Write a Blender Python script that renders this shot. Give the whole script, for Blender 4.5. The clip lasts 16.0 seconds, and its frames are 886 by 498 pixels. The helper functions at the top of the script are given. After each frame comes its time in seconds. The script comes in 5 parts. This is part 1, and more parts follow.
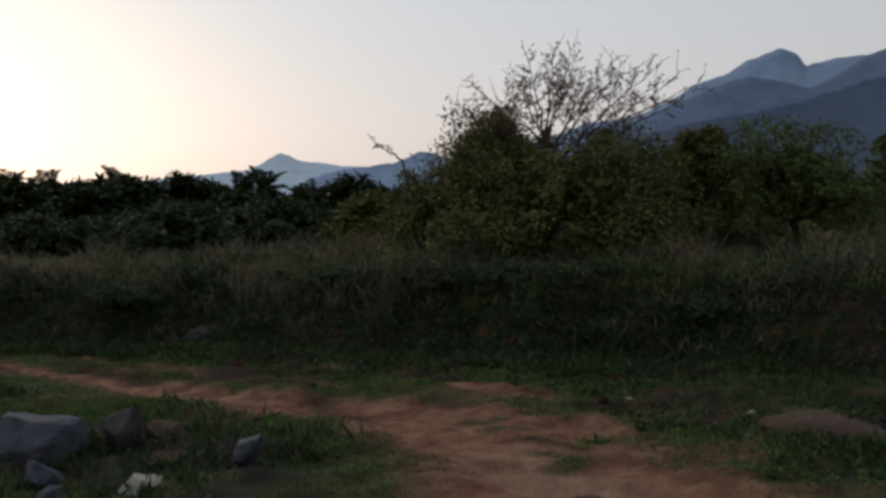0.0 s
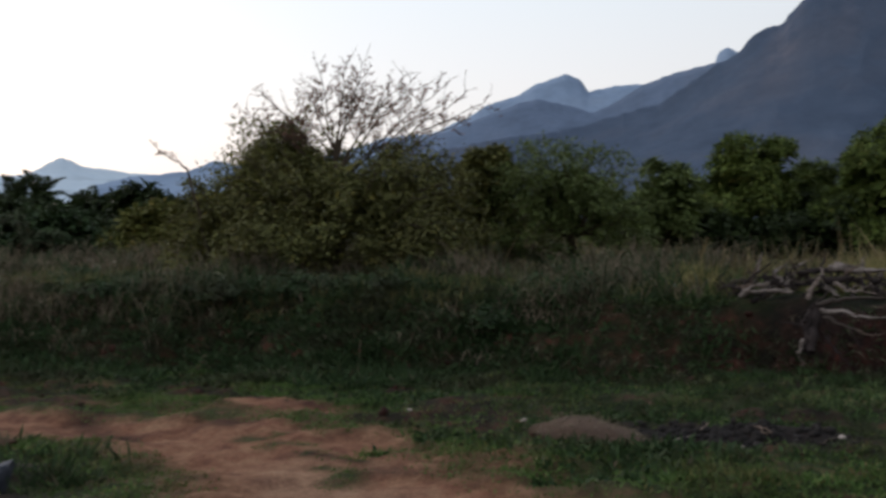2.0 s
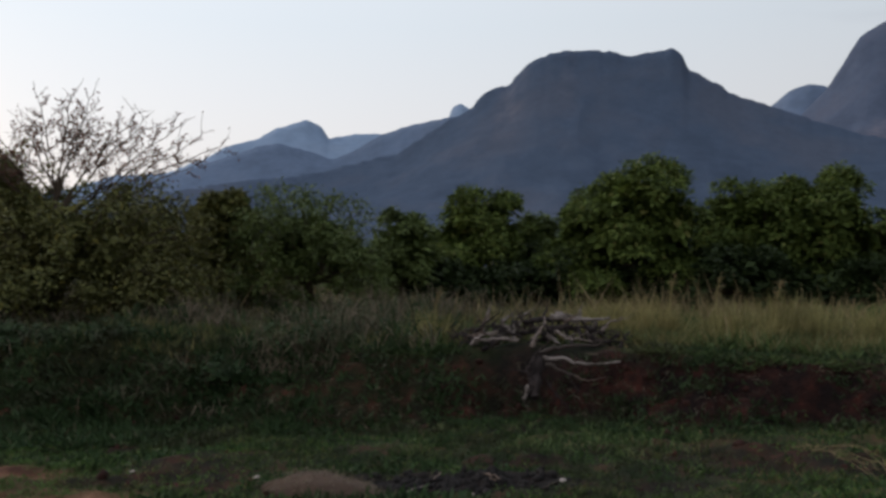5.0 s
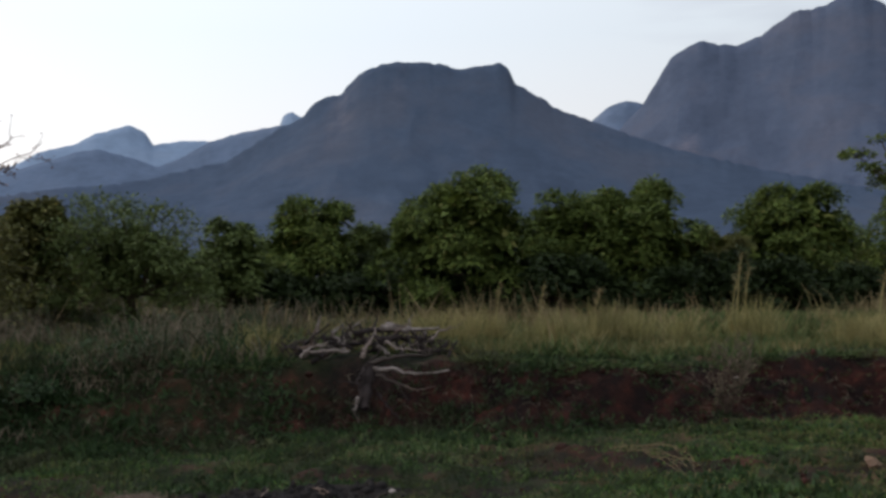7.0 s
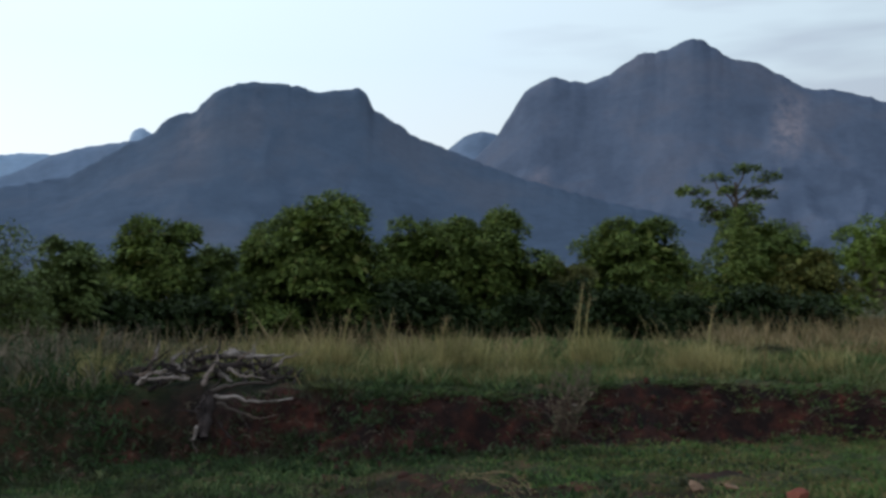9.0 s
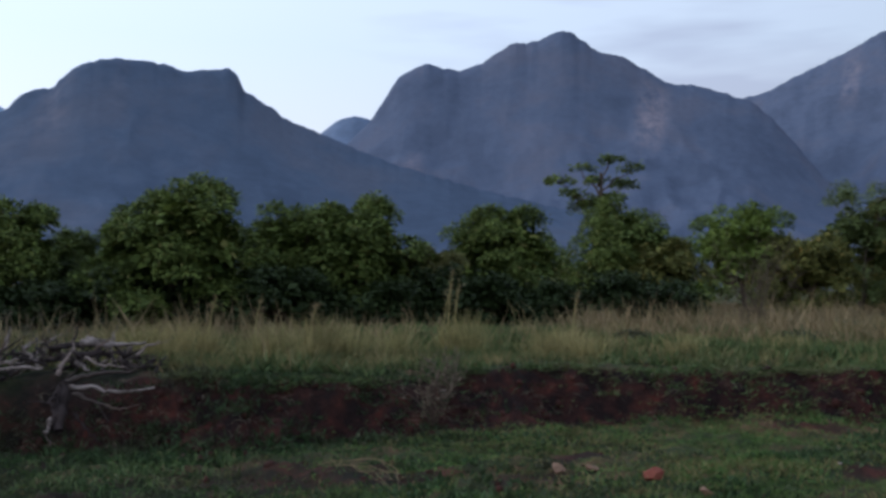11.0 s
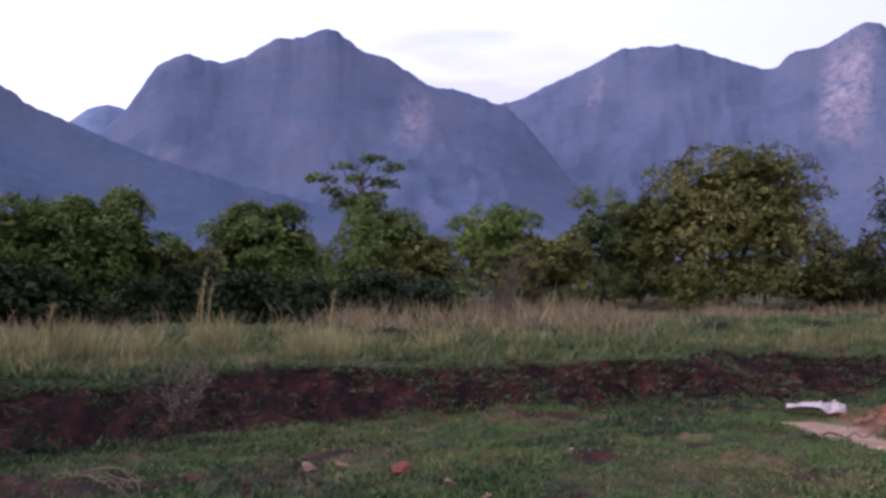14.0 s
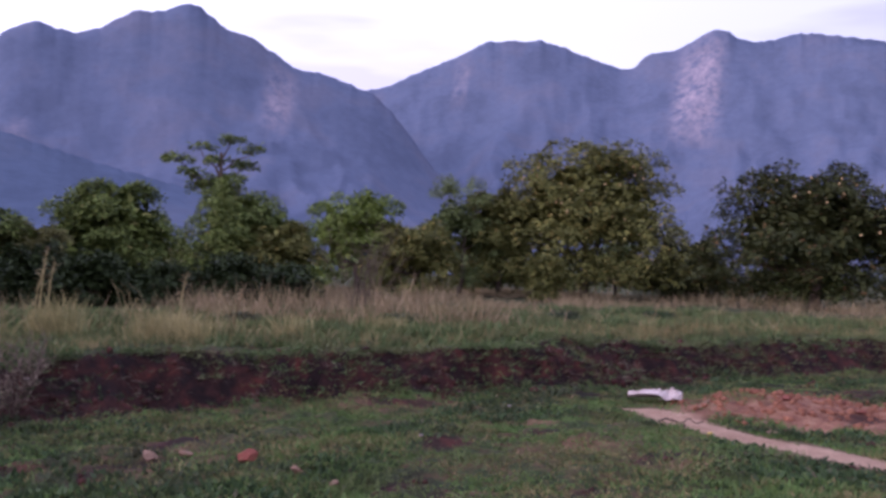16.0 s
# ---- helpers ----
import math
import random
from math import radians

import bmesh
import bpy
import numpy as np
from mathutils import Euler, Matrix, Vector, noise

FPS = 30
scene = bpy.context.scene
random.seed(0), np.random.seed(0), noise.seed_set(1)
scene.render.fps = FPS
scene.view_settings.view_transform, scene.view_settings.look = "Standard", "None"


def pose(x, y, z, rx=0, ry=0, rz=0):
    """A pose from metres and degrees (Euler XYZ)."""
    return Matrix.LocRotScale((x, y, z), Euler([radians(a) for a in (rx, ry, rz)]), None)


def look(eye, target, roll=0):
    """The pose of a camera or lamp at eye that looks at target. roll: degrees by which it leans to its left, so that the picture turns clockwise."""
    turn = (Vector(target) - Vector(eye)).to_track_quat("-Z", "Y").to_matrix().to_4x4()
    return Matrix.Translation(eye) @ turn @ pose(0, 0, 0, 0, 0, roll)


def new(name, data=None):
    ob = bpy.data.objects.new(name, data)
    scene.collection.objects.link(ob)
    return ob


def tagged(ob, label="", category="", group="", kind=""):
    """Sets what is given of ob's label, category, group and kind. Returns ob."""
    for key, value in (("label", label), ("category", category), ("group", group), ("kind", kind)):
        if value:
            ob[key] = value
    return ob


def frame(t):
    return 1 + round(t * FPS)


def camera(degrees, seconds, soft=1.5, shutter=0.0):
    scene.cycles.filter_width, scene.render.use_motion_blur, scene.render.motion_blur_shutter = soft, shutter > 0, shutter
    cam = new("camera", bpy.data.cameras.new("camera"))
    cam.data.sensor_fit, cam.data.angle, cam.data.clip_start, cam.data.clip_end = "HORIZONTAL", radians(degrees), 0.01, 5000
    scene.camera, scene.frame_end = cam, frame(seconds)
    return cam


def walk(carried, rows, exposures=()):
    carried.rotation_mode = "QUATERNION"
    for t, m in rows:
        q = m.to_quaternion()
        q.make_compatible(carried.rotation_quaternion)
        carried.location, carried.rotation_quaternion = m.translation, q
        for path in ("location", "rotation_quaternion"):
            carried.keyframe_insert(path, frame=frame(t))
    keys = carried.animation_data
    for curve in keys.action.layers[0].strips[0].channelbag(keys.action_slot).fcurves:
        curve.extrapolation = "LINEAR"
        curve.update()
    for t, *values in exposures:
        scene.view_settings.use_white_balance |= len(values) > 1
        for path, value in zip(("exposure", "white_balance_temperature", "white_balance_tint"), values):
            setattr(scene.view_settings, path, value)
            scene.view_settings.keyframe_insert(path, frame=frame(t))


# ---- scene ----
cam = camera(51.05, 16.0, soft=3.0, shutter=0.5)
# seconds, turn to the left, tilt up, lean (degrees), place (m)
ROWS = [
    (0.0, 42.0, -2.18, -1.74, 0.0, 0.0, 1.6), (0.5, 39.96, -2.3, -1.93, 0.039, 0.039, 1.59),
    (1.0, 37.45, -2.39, -1.54, 0.048, 0.062, 1.58), (1.5, 33.45, -2.21, -0.72, 0.067, 0.088, 1.581),
    (2.0, 29.48, -1.65, -0.75, 0.083, 0.111, 1.589), (2.5, 26.11, -1.37, -0.82, 0.082, 0.124, 1.605),
    (3.0, 23.95, -0.43, -0.83, 0.079, 0.127, 1.615), (3.5, 21.51, 0.25, -0.5, 0.072, 0.15, 1.618),
    (4.0, 18.39, 0.49, -0.07, 0.06, 0.173, 1.619), (6.5, 6.06, 1.56, -0.57, 0.064, 0.224, 1.653),
    (7.0, 3.13, 1.59, -0.47, 0.093, 0.212, 1.65), (7.5, 1.95, 2.02, 0.18, 0.096, 0.199, 1.658),
    (8.0, -1.08, 3.03, 0.59, 0.116, 0.204, 1.658), (8.5, -3.73, 3.16, 0.49, 0.149, 0.208, 1.668),
    (11.0, -13.7, 2.31, 0.51, 0.197, 0.237, 1.685), (11.5, -16.28, 1.95, 0.46, 0.216, 0.238, 1.682),
    (12.0, -18.73, 1.88, 0.68, 0.229, 0.233, 1.685), (12.5, -21.35, 2.09, 0.44, 0.245, 0.217, 1.687),
    (13.0, -23.33, 2.26, 0.41, 0.259, 0.195, 1.695), (13.5, -25.92, 2.31, 0.38, 0.265, 0.197, 1.696),
    (14.0, -28.2, 2.27, 0.3, 0.296, 0.194, 1.694), (14.5, -30.16, 2.34, 0.71, 0.305, 0.19, 1.699),
    (15.0, -32.55, 1.94, 0.99, 0.326, 0.191, 1.695), (15.5, -34.53, 1.83, 1.21, 0.351, 0.174, 1.696),
    (16.0, -36.68, 1.61, 1.46, 0.372, 0.176, 1.692)]
EXPOSURES = [(0.0, 0.1, 6450, 9), (0.5, 0.2, 6450, 9), (1.0, 0.44, 6450, 9), (1.5, 0.72, 6450, 9), (3.0, 0.7, 6500, 9), (3.5, 0.68, 6450, 9), (4.2, 0.68, 6500, 9), (6.3, 0.5, 6400, 10), (6.6, 0.58, 6400, 10), (7.0, 0.92, 6450, 9), (8.0, 1.04, 6150, 2), (8.7, 1.0, 6000, 1), (10.8, 0.95, 5550, 11), (11.2, 1.05, 5600, 11), (11.5, 1.25, 5650, 6), (12.0, 1.5, 5550, 18), (12.6, 1.58, 5650, 36), (14.0, 1.59, 5700, 38), (16.0, 1.65, 5650, 45)]
walk(cam, [(t, pose(x, y, z, 0, 0, turn) @ pose(0, 0, 0, 90 + tilt) @ pose(0, 0, 0, 0, 0, lean))
           for t, turn, tilt, lean, x, y, z in ROWS], EXPOSURES)

# ---- sky and sun: after sunset, glow far to the left of the range ----
SUN_TURN = 72.0    # degrees left of +y
SUN_UP = 3.0
world = bpy.data.worlds.new("dusk_sky")
scene.world = world
world.use_nodes = True
wn, wl = world.node_tree.nodes, world.node_tree.links
wn.clear()
sky = wn.new("ShaderNodeTexSky")
sky.sky_type, sky.sun_disc = "NISHITA", False
sky.sun_elevation, sky.sun_rotation = radians(SUN_UP), radians(-SUN_TURN)
sky.altitude, sky.air_density, sky.dust_density, sky.ozone_density = 300, 1.0, 5.0, 1.5
tame = wn.new("ShaderNodeHueSaturation")
tame.inputs["Saturation"].default_value = 0.72
wl.new(sky.outputs["Color"], tame.inputs["Color"])
glow = wn.new("ShaderNodeBackground")
glow.inputs["Strength"].default_value = 0.041
wl.new(tame.outputs["Color"], glow.inputs["Color"])
# evening haze: pale near the horizon, bluer overhead
where = wn.new("ShaderNodeTexCoord")
parts = wn.new("ShaderNodeSeparateXYZ")
wl.new(where.outputs["Generated"], parts.inputs[0])
veil = wn.new("ShaderNodeValToRGB")
veil.color_ramp.elements[0].position, veil.color_ramp.elements[0].color = 0.0, (1.0, 0.9, 0.88, 1)
veil.color_ramp.elements[1].position, veil.color_ramp.elements[1].color = 1.0, (1.12, 1.22, 1.38, 1)
e = veil.color_ramp.elements.new(0.25)
e.color = (0.86, 0.92, 1.0, 1)
e = veil.color_ramp.elements.new(0.5)
e.color = (0.97, 1.04, 1.14, 1)
wl.new(parts.outputs["Z"], veil.inputs[0])
haze = wn.new("ShaderNodeBackground")
# thin high cloud in soft drifts
stretch = wn.new("ShaderNodeMapping")
stretch.inputs["Scale"].default_value = (1.6, 1.6, 9.0)
wl.new(where.outputs["Generated"], stretch.inputs["Vector"])
drift = wn.new("ShaderNodeTexNoise")
drift.inputs["Scale"].default_value, drift.inputs["Detail"].default_value = 1.6, 4.0
wl.new(stretch.outputs[0], drift.inputs["Vector"])
amount = wn.new("ShaderNodeMapRange")
amount.inputs["From Min"].default_value, amount.inputs["From Max"].default_value = 0.47, 0.6
amount.inputs["To Max"].default_value = 0.55
wl.new(drift.outputs["Fac"], amount.inputs["Value"])
# how far a direction turns from the sunset: 1 towards it, -1 away
toward = wn.new("ShaderNodeVectorMath")
toward.operation = "DOT_PRODUCT"
toward.inputs[1].default_value = (-math.sin(radians(SUN_TURN)), math.cos(radians(SUN_TURN)), 0)
wl.new(where.outputs["Generated"], toward.inputs[0])
fade = wn.new("ShaderNodeMapRange")
fade.inputs["From Min"].default_value, fade.inputs["From Max"].default_value = -1.0, 1.0
fade.inputs["To Min"].default_value, fade.inputs["To Max"].default_value = 0.22, 0.595
wl.new(toward.outputs["Value"], fade.inputs["Value"])
clear_side = wn.new("ShaderNodeMapRange")
clear_side.inputs["From Min"].default_value, clear_side.inputs["From Max"].default_value = 0.4, -0.1
wl.new(toward.outputs["Value"], clear_side.inputs["Value"])
# the drifts lie low, behind the range
low_down = wn.new("ShaderNodeValToRGB")
for e, (at, c) in zip([low_down.color_ramp.elements[0], low_down.color_ramp.elements[1], low_down.color_ramp.elements.new(0.2), low_down.color_ramp.elements.new(0.26)],
                      [(0.12, 0.25), (0.34, 0.12), (0.19, 1.0), (0.25, 0.9)]):
    e.position, e.color = at, (c, c, c, 1)
wl.new(parts.outputs["Z"], low_down.inputs[0])
share = wn.new("ShaderNodeMath")
share.operation = "MULTIPLY"
wl.new(amount.outputs[0], share.inputs[0])
wl.new(low_down.outputs["Color"], share.inputs[1])
share_side = wn.new("ShaderNodeMath")
share_side.operation = "MULTIPLY"
wl.new(share.outputs[0], share_side.inputs[0])
wl.new(clear_side.outputs[0], share_side.inputs[1])
cloud = wn.new("ShaderNodeMix")
cloud.data_type = "RGBA"
cloud.inputs[7].default_value = (0.5, 0.5, 0.62, 1)
wl.new(share_side.outputs[0], cloud.inputs[0])
wl.new(veil.outputs["Color"], cloud.inputs[6])
wl.new(cloud.outputs[2], haze.inputs["Color"])
wl.new(fade.outputs[0], haze.inputs["Strength"])
both = wn.new("ShaderNodeAddShader")
wout = wn.new("ShaderNodeOutputWorld")
wl.new(glow.outputs[0], both.inputs[0])
wl.new(haze.outputs[0], both.inputs[1])
wl.new(both.outputs[0], wout.inputs["Surface"])

sun = new("sun", bpy.data.lights.new("sun", "SUN"))
sun.data.energy, sun.data.angle, sun.data.color = 0.5, radians(25), (1.0, 0.86, 0.72)
sun.matrix_world = look((0, 0, 0), (math.sin(radians(SUN_TURN)), -math.cos(radians(SUN_TURN)), -math.tan(radians(12))))

# ---- small tools ----
def flat(turn, dist):
    """Plan place of a bearing (degrees left of +y) and a distance."""
    return -dist * math.sin(radians(turn)), dist * math.cos(radians(turn))


def lattice(ix, iy, seed):
    h = np.sin(ix * 127.1 + iy * 311.7 + seed * 74.7) * 43758.5453
    return h - np.floor(h)


def grain(x, y, seed=0):
    """Smooth value noise, 0 to 1."""
    x, y = np.asarray(x, float), np.asarray(y, float)
    ix, iy = np.floor(x), np.floor(y)
    fx, fy = x - ix, y - iy
    fx, fy = fx * fx * (3 - 2 * fx), fy * fy * (3 - 2 * fy)
    a = lattice(ix, iy, seed) * (1 - fx) + lattice(ix + 1, iy, seed) * fx
    b = lattice(ix, iy + 1, seed) * (1 - fx) + lattice(ix + 1, iy + 1, seed) * fx
    return a * (1 - fy) + b * fy


def rough(x, y, seed=0, octaves=4):
    total, amp, norm = 0, 1.0, 0.0
    for k in range(octaves):
        total = total + amp * grain(np.asarray(x) * 2 ** k, np.asarray(y) * 2 ** k, seed + k)
        norm += amp
        amp *= 0.5
    return total / norm


def smooth(t):
    t = np.clip(t, 0, 1)
    return t * t * (3 - 2 * t)


def near_line(x, y, points):
    """Distance in plan to a broken line, and the share of its length there."""
    best, where = np.full(np.shape(x), 1e9), np.zeros(np.shape(x))
    for k in range(len(points) - 1):
        (ax, ay), (bx, by) = points[k], points[k + 1]
        dx, dy = bx - ax, by - ay
        u = np.clip(((x - ax) * dx + (y - ay) * dy) / (dx * dx + dy * dy), 0, 1)
        d = np.hypot(x - ax - u * dx, y - ay - u * dy)
        where = np.where(d < best, (k + u) / (len(points) - 1), where)
        best = np.minimum(best, d)
    return best, where


def mesh_of(name, verts, faces):
    """A mesh of faces with the same number of corners, from arrays."""
    verts, faces = np.asarray(verts, np.float32), np.asarray(faces, np.int32)
    me = bpy.data.meshes.new(name)
    n, c = faces.shape
    me.vertices.add(len(verts))
    me.vertices.foreach_set("co", verts.ravel())
    me.loops.add(n * c)
    me.loops.foreach_set("vertex_index", faces.ravel())
    me.polygons.add(n)
    me.polygons.foreach_set("loop_start", np.arange(0, n * c, c, dtype=np.int32))
    me.update(calc_edges=True)
    return me


def put(name, me, material, parent=None, label="", shade=False):
    ob = new(name, me)
    me.materials.append(material)
    if shade:
        me.polygons.foreach_set("use_smooth", np.ones(len(me.polygons), bool))
    if parent:
        ob.parent = parent
    if label:
        tagged(ob, label)
    return ob


def thing(name, place, label, category, group="", turn=0):
    e = new(name)
    e.empty_display_size = 0.1
    e.matrix_basis = pose(*place, 0, 0, turn)
    return tagged(e, label, category, group)


def unit(v):
    return v / np.maximum(np.linalg.norm(v, axis=-1, keepdims=True), 1e-9)


def blades(rng, base, way, length, width, bend=0.3):
    """Pointed leaves or grass blades, bent in the middle: two quads each, N x 6 corners."""
    n = len(base)
    way = unit(way)
    side = unit(np.cross(way, rng.normal(size=(n, 3))))
    up = np.cross(side, way)
    length, width = np.broadcast_to(length, n)[:, None], np.broadcast_to(width, n)[:, None]
    sag = np.array([0, 0, -1.0]) * length * bend
    mid = base + way * length * 0.5 + sag * 0.2
    tip = base + way * length * 0.95 + sag
    b0, b1 = base - side * width * 0.2, base + side * width * 0.2
    m0, m1 = mid - side * width * 0.5 + up * width * 0.1, mid + side * width * 0.5 + up * width * 0.1
    t0, t1 = tip - side * width * 0.06, tip + side * width * 0.06
    v = np.stack([b0, b1, m1, m0, t1, t0], 1).reshape(-1, 3)
    k = np.arange(n)[:, None] * 6
    f = np.concatenate([k + [0, 1, 2, 3], k + [3, 2, 4, 5]], 0)
    return v, f


def leaves(rng, base, way, length, width, face=None):
    """Leaves of one folded quad each; face: the way their upper sides look."""
    n = len(base)
    way = unit(way)
    side = unit(np.cross(way, rng.normal(size=(n, 3)) if face is None else face + rng.normal(size=(n, 3)) * 0.45))
    length, width = np.broadcast_to(length, n)[:, None], np.broadcast_to(width, n)[:, None]
    lift = np.cross(side, way) * width * 0.25
    v = np.stack([base, base + way * length * 0.45 + side * width * 0.5 + lift, base + way * length,
                  base + way * length * 0.45 - side * width * 0.5 + lift], 1).reshape(-1, 3)
    return v, np.arange(n * 4).reshape(n, 4)


def tube(points, radii, sides=7):
    """A tapered tube along points, as verts and quads."""
    points = np.asarray(points, float)
    n = len(points)
    along = unit(np.gradient(points, axis=0))
    ref = np.tile([0.31, 0.87, 0.12], (n, 1))
    a = unit(np.cross(along, ref))
    b = np.cross(along, a)
    ang = np.arange(sides) * 2 * np.pi / sides
    ring = a[:, None] * np.cos(ang)[None, :, None] + b[:, None] * np.sin(ang)[None, :, None]
    v = (points[:, None] + ring * np.asarray(radii, float)[:, None, None]).reshape(-1, 3)
    f = []
    for i in range(n - 1):
        for j in range(sides):
            k = (j + 1) % sides
            f.append((i * sides + j, i * sides + k, (i + 1) * sides + k, (i + 1) * sides + j))
    return v, np.array(f)


def joined(pieces):
    vs, fs, k = [], [], 0
    for v, f in pieces:
        vs.append(v)
        fs.append(np.asarray(f) + k)
        k += len(v)
    return np.concatenate(vs), np.concatenate(fs)


# ---- materials ----
def material(name):
    m = bpy.data.materials.new(name)
    m.use_nodes = True
    return m, m.node_tree.nodes, m.node_tree.links, m.node_tree.nodes["Principled BSDF"]


def ramp(nodes, stops):
    r = nodes.new("ShaderNodeValToRGB")
    while len(r.color_ramp.elements) < len(stops):
        r.color_ramp.elements.new(0.5)
    for e, (at, c) in zip(r.color_ramp.elements, stops):
        e.position, e.color = at, (*c, 1)
    return r


def noise_node(nodes, links, scale, detail=4.0, where=None, rough_=0.6):
    t = nodes.new("ShaderNodeTexNoise")
    t.inputs["Scale"].default_value, t.inputs["Detail"].default_value = scale, detail
    t.inputs["Roughness"].default_value = rough_
    if where is not None:
        links.new(where, t.inputs["Vector"])
    return t


def mixed(nodes, links, fac, a, b, mode="MIX"):
    m = nodes.new("ShaderNodeMix")
    m.data_type, m.blend_type = "RGBA", mode
    for sock, val in ((m.inputs[0], fac), (m.inputs[6], a), (m.inputs[7], b)):
        if isinstance(val, (int, float)):
            sock.default_value = val
        elif isinstance(val, tuple):
            sock.default_value = (*val, 1)
        else:
            links.new(val, sock)
    return m.outputs[2]


def leaf_material(name, dark, light, dry=None, gloss=0.5, drift=None):
    """Foliage: each leaf its own shade, with light passing through a little."""
    m, nd, ln, bsdf = material(name)
    geo = nd.new("ShaderNodeNewGeometry")
    dark = tuple(0.85 * d + 0.15 * l for d, l in zip(dark, light))
    stops = [(0.0, dark), (0.75, light)] + ([(0.93, light), (1.0, dry)] if dry else [(1.0, light)])
    shade = ramp(nd, stops)
    ln.new(geo.outputs["Random Per Island"], shade.inputs[0])
    patch = noise_node(nd, ln, 2.2, 4.0, geo.outputs["Position"])
    col = mixed(nd, ln, 0.75, shade.outputs[0], patch.outputs["Fac"], "OVERLAY")
    if drift:
        wide = noise_node(nd, ln, 0.9, 4.0, geo.outputs["Position"])
        share = ramp(nd, [(0.47, (0, 0, 0)), (0.66, (0.65, 0.65, 0.65))])
        ln.new(wide.outputs["Fac"], share.inputs[0])
        col = mixed(nd, ln, share.outputs[0], col, drift)
    bsdf.inputs["Roughness"].default_value = gloss
    bsdf.inputs["Specular IOR Level"].default_value = 0.08
    ln.new(col, bsdf.inputs["Base Color"])
    thin = nd.new("ShaderNodeBsdfTranslucent")
    ln.new(col, thin.inputs["Color"])
    both = nd.new("ShaderNodeMixShader")
    both.inputs[0].default_value = 0.14
    ln.new(bsdf.outputs[0], both.inputs[1])
    ln.new(thin.outputs[0], both.inputs[2])
    ln.new(both.outputs[0], nd["Material Output"].inputs["Surface"])
    return m


def solid_material(name, a, b, scale, fine, bump=0.4, roughness=0.9, size=0.03):
    """Earth, bark, stone: two colours at two scales with relief."""
    m, nd, ln, bsdf = material(name)
    geo = nd.new("ShaderNodeNewGeometry")
    big = noise_node(nd, ln, scale, 5.0, geo.outputs["Position"])
    small = noise_node(nd, ln, fine, 6.0, geo.outputs["Position"], 0.7)
    r = ramp(nd, [(0.3, a), (0.7, b)])
    ln.new(big.outputs["Fac"], r.inputs[0])
    col = mixed(nd, ln, 0.28, r.outputs[0], small.outputs["Fac"], "OVERLAY")
    ln.new(col, bsdf.inputs["Base Color"])
    bsdf.inputs["Roughness"].default_value = roughness
    bsdf.inputs["Specular IOR Level"].default_value = 0.2
    bp = nd.new("ShaderNodeBump")
    bp.inputs["Strength"].default_value, bp.inputs["Distance"].default_value = bump, size
    ln.new(small.outputs["Fac"], bp.inputs["Height"])
    ln.new(bp.outputs[0], bsdf.inputs["Normal"])
    return m


def ground_material():
    m, nd, ln, bsdf = material("ground_earth")
    geo = nd.new("ShaderNodeNewGeometry")
    pos = geo.outputs["Position"]
    big, mid, small = noise_node(nd, ln, 0.5, 4.0, pos), noise_node(nd, ln, 4.0, 5.0, pos), noise_node(nd, ln, 30.0, 5.0, pos, 0.7)
    turf = ramp(nd, [(0.3, (0.022, 0.036, 0.012)), (0.5, (0.045, 0.058, 0.022)), (0.68, (0.12, 0.066, 0.038))])
    ln.new(mid.outputs["Fac"], turf.inputs[0])
    red = ramp(nd, [(0.3, (0.12, 0.045, 0.03)), (0.48, (0.24, 0.108, 0.064)), (0.68, (0.35, 0.19, 0.112))])
    ln.new(mid.outputs["Fac"], red.inputs[0])
    pale = ramp(nd, [(0.3, (0.32, 0.19, 0.12)), (0.7, (0.47, 0.31, 0.205))])
    ln.new(mid.outputs["Fac"], pale.inputs[0])
    ash_shade = ramp(nd, [(0.3, (0.008, 0.007, 0.007)), (0.7, (0.032, 0.021, 0.018))])
    ln.new(mid.outputs["Fac"], ash_shade.inputs[0])
    # dark red earth, with the shade of the steep bank face put into it
    dark_red = ramp(nd, [(0.4, (0.016, 0.009, 0.008)), (0.56, (0.042, 0.016, 0.012)), (0.78, (0.12, 0.032, 0.021))])
    ln.new(mid.outputs["Fac"], dark_red.inputs[0])
    col = turf.outputs[0]
    for name, over in (("soil", red), ("bank", dark_red), ("sand", pale), ("ash_shade", ash_shade)):
        at = nd.new("ShaderNodeAttribute")
        at.attribute_name = name
        col = mixed(nd, ln, at.outputs["Fac"], col, over.outputs[0])
    col = mixed(nd, ln, 0.8, col, small.outputs["Fac"], "OVERLAY")
    ln.new(col, bsdf.inputs["Base Color"])
    bsdf.inputs["Roughness"].default_value = 0.95
    bsdf.inputs["Specular IOR Level"].default_value = 0.15
    bp = nd.new("ShaderNodeBump")
    bp.inputs["Strength"].default_value, bp.inputs["Distance"].default_value = 0.9, 0.06
    ln.new(small.outputs["Fac"], bp.inputs["Height"])
    ln.new(bp.outputs[0], bsdf.inputs["Normal"])
    return m


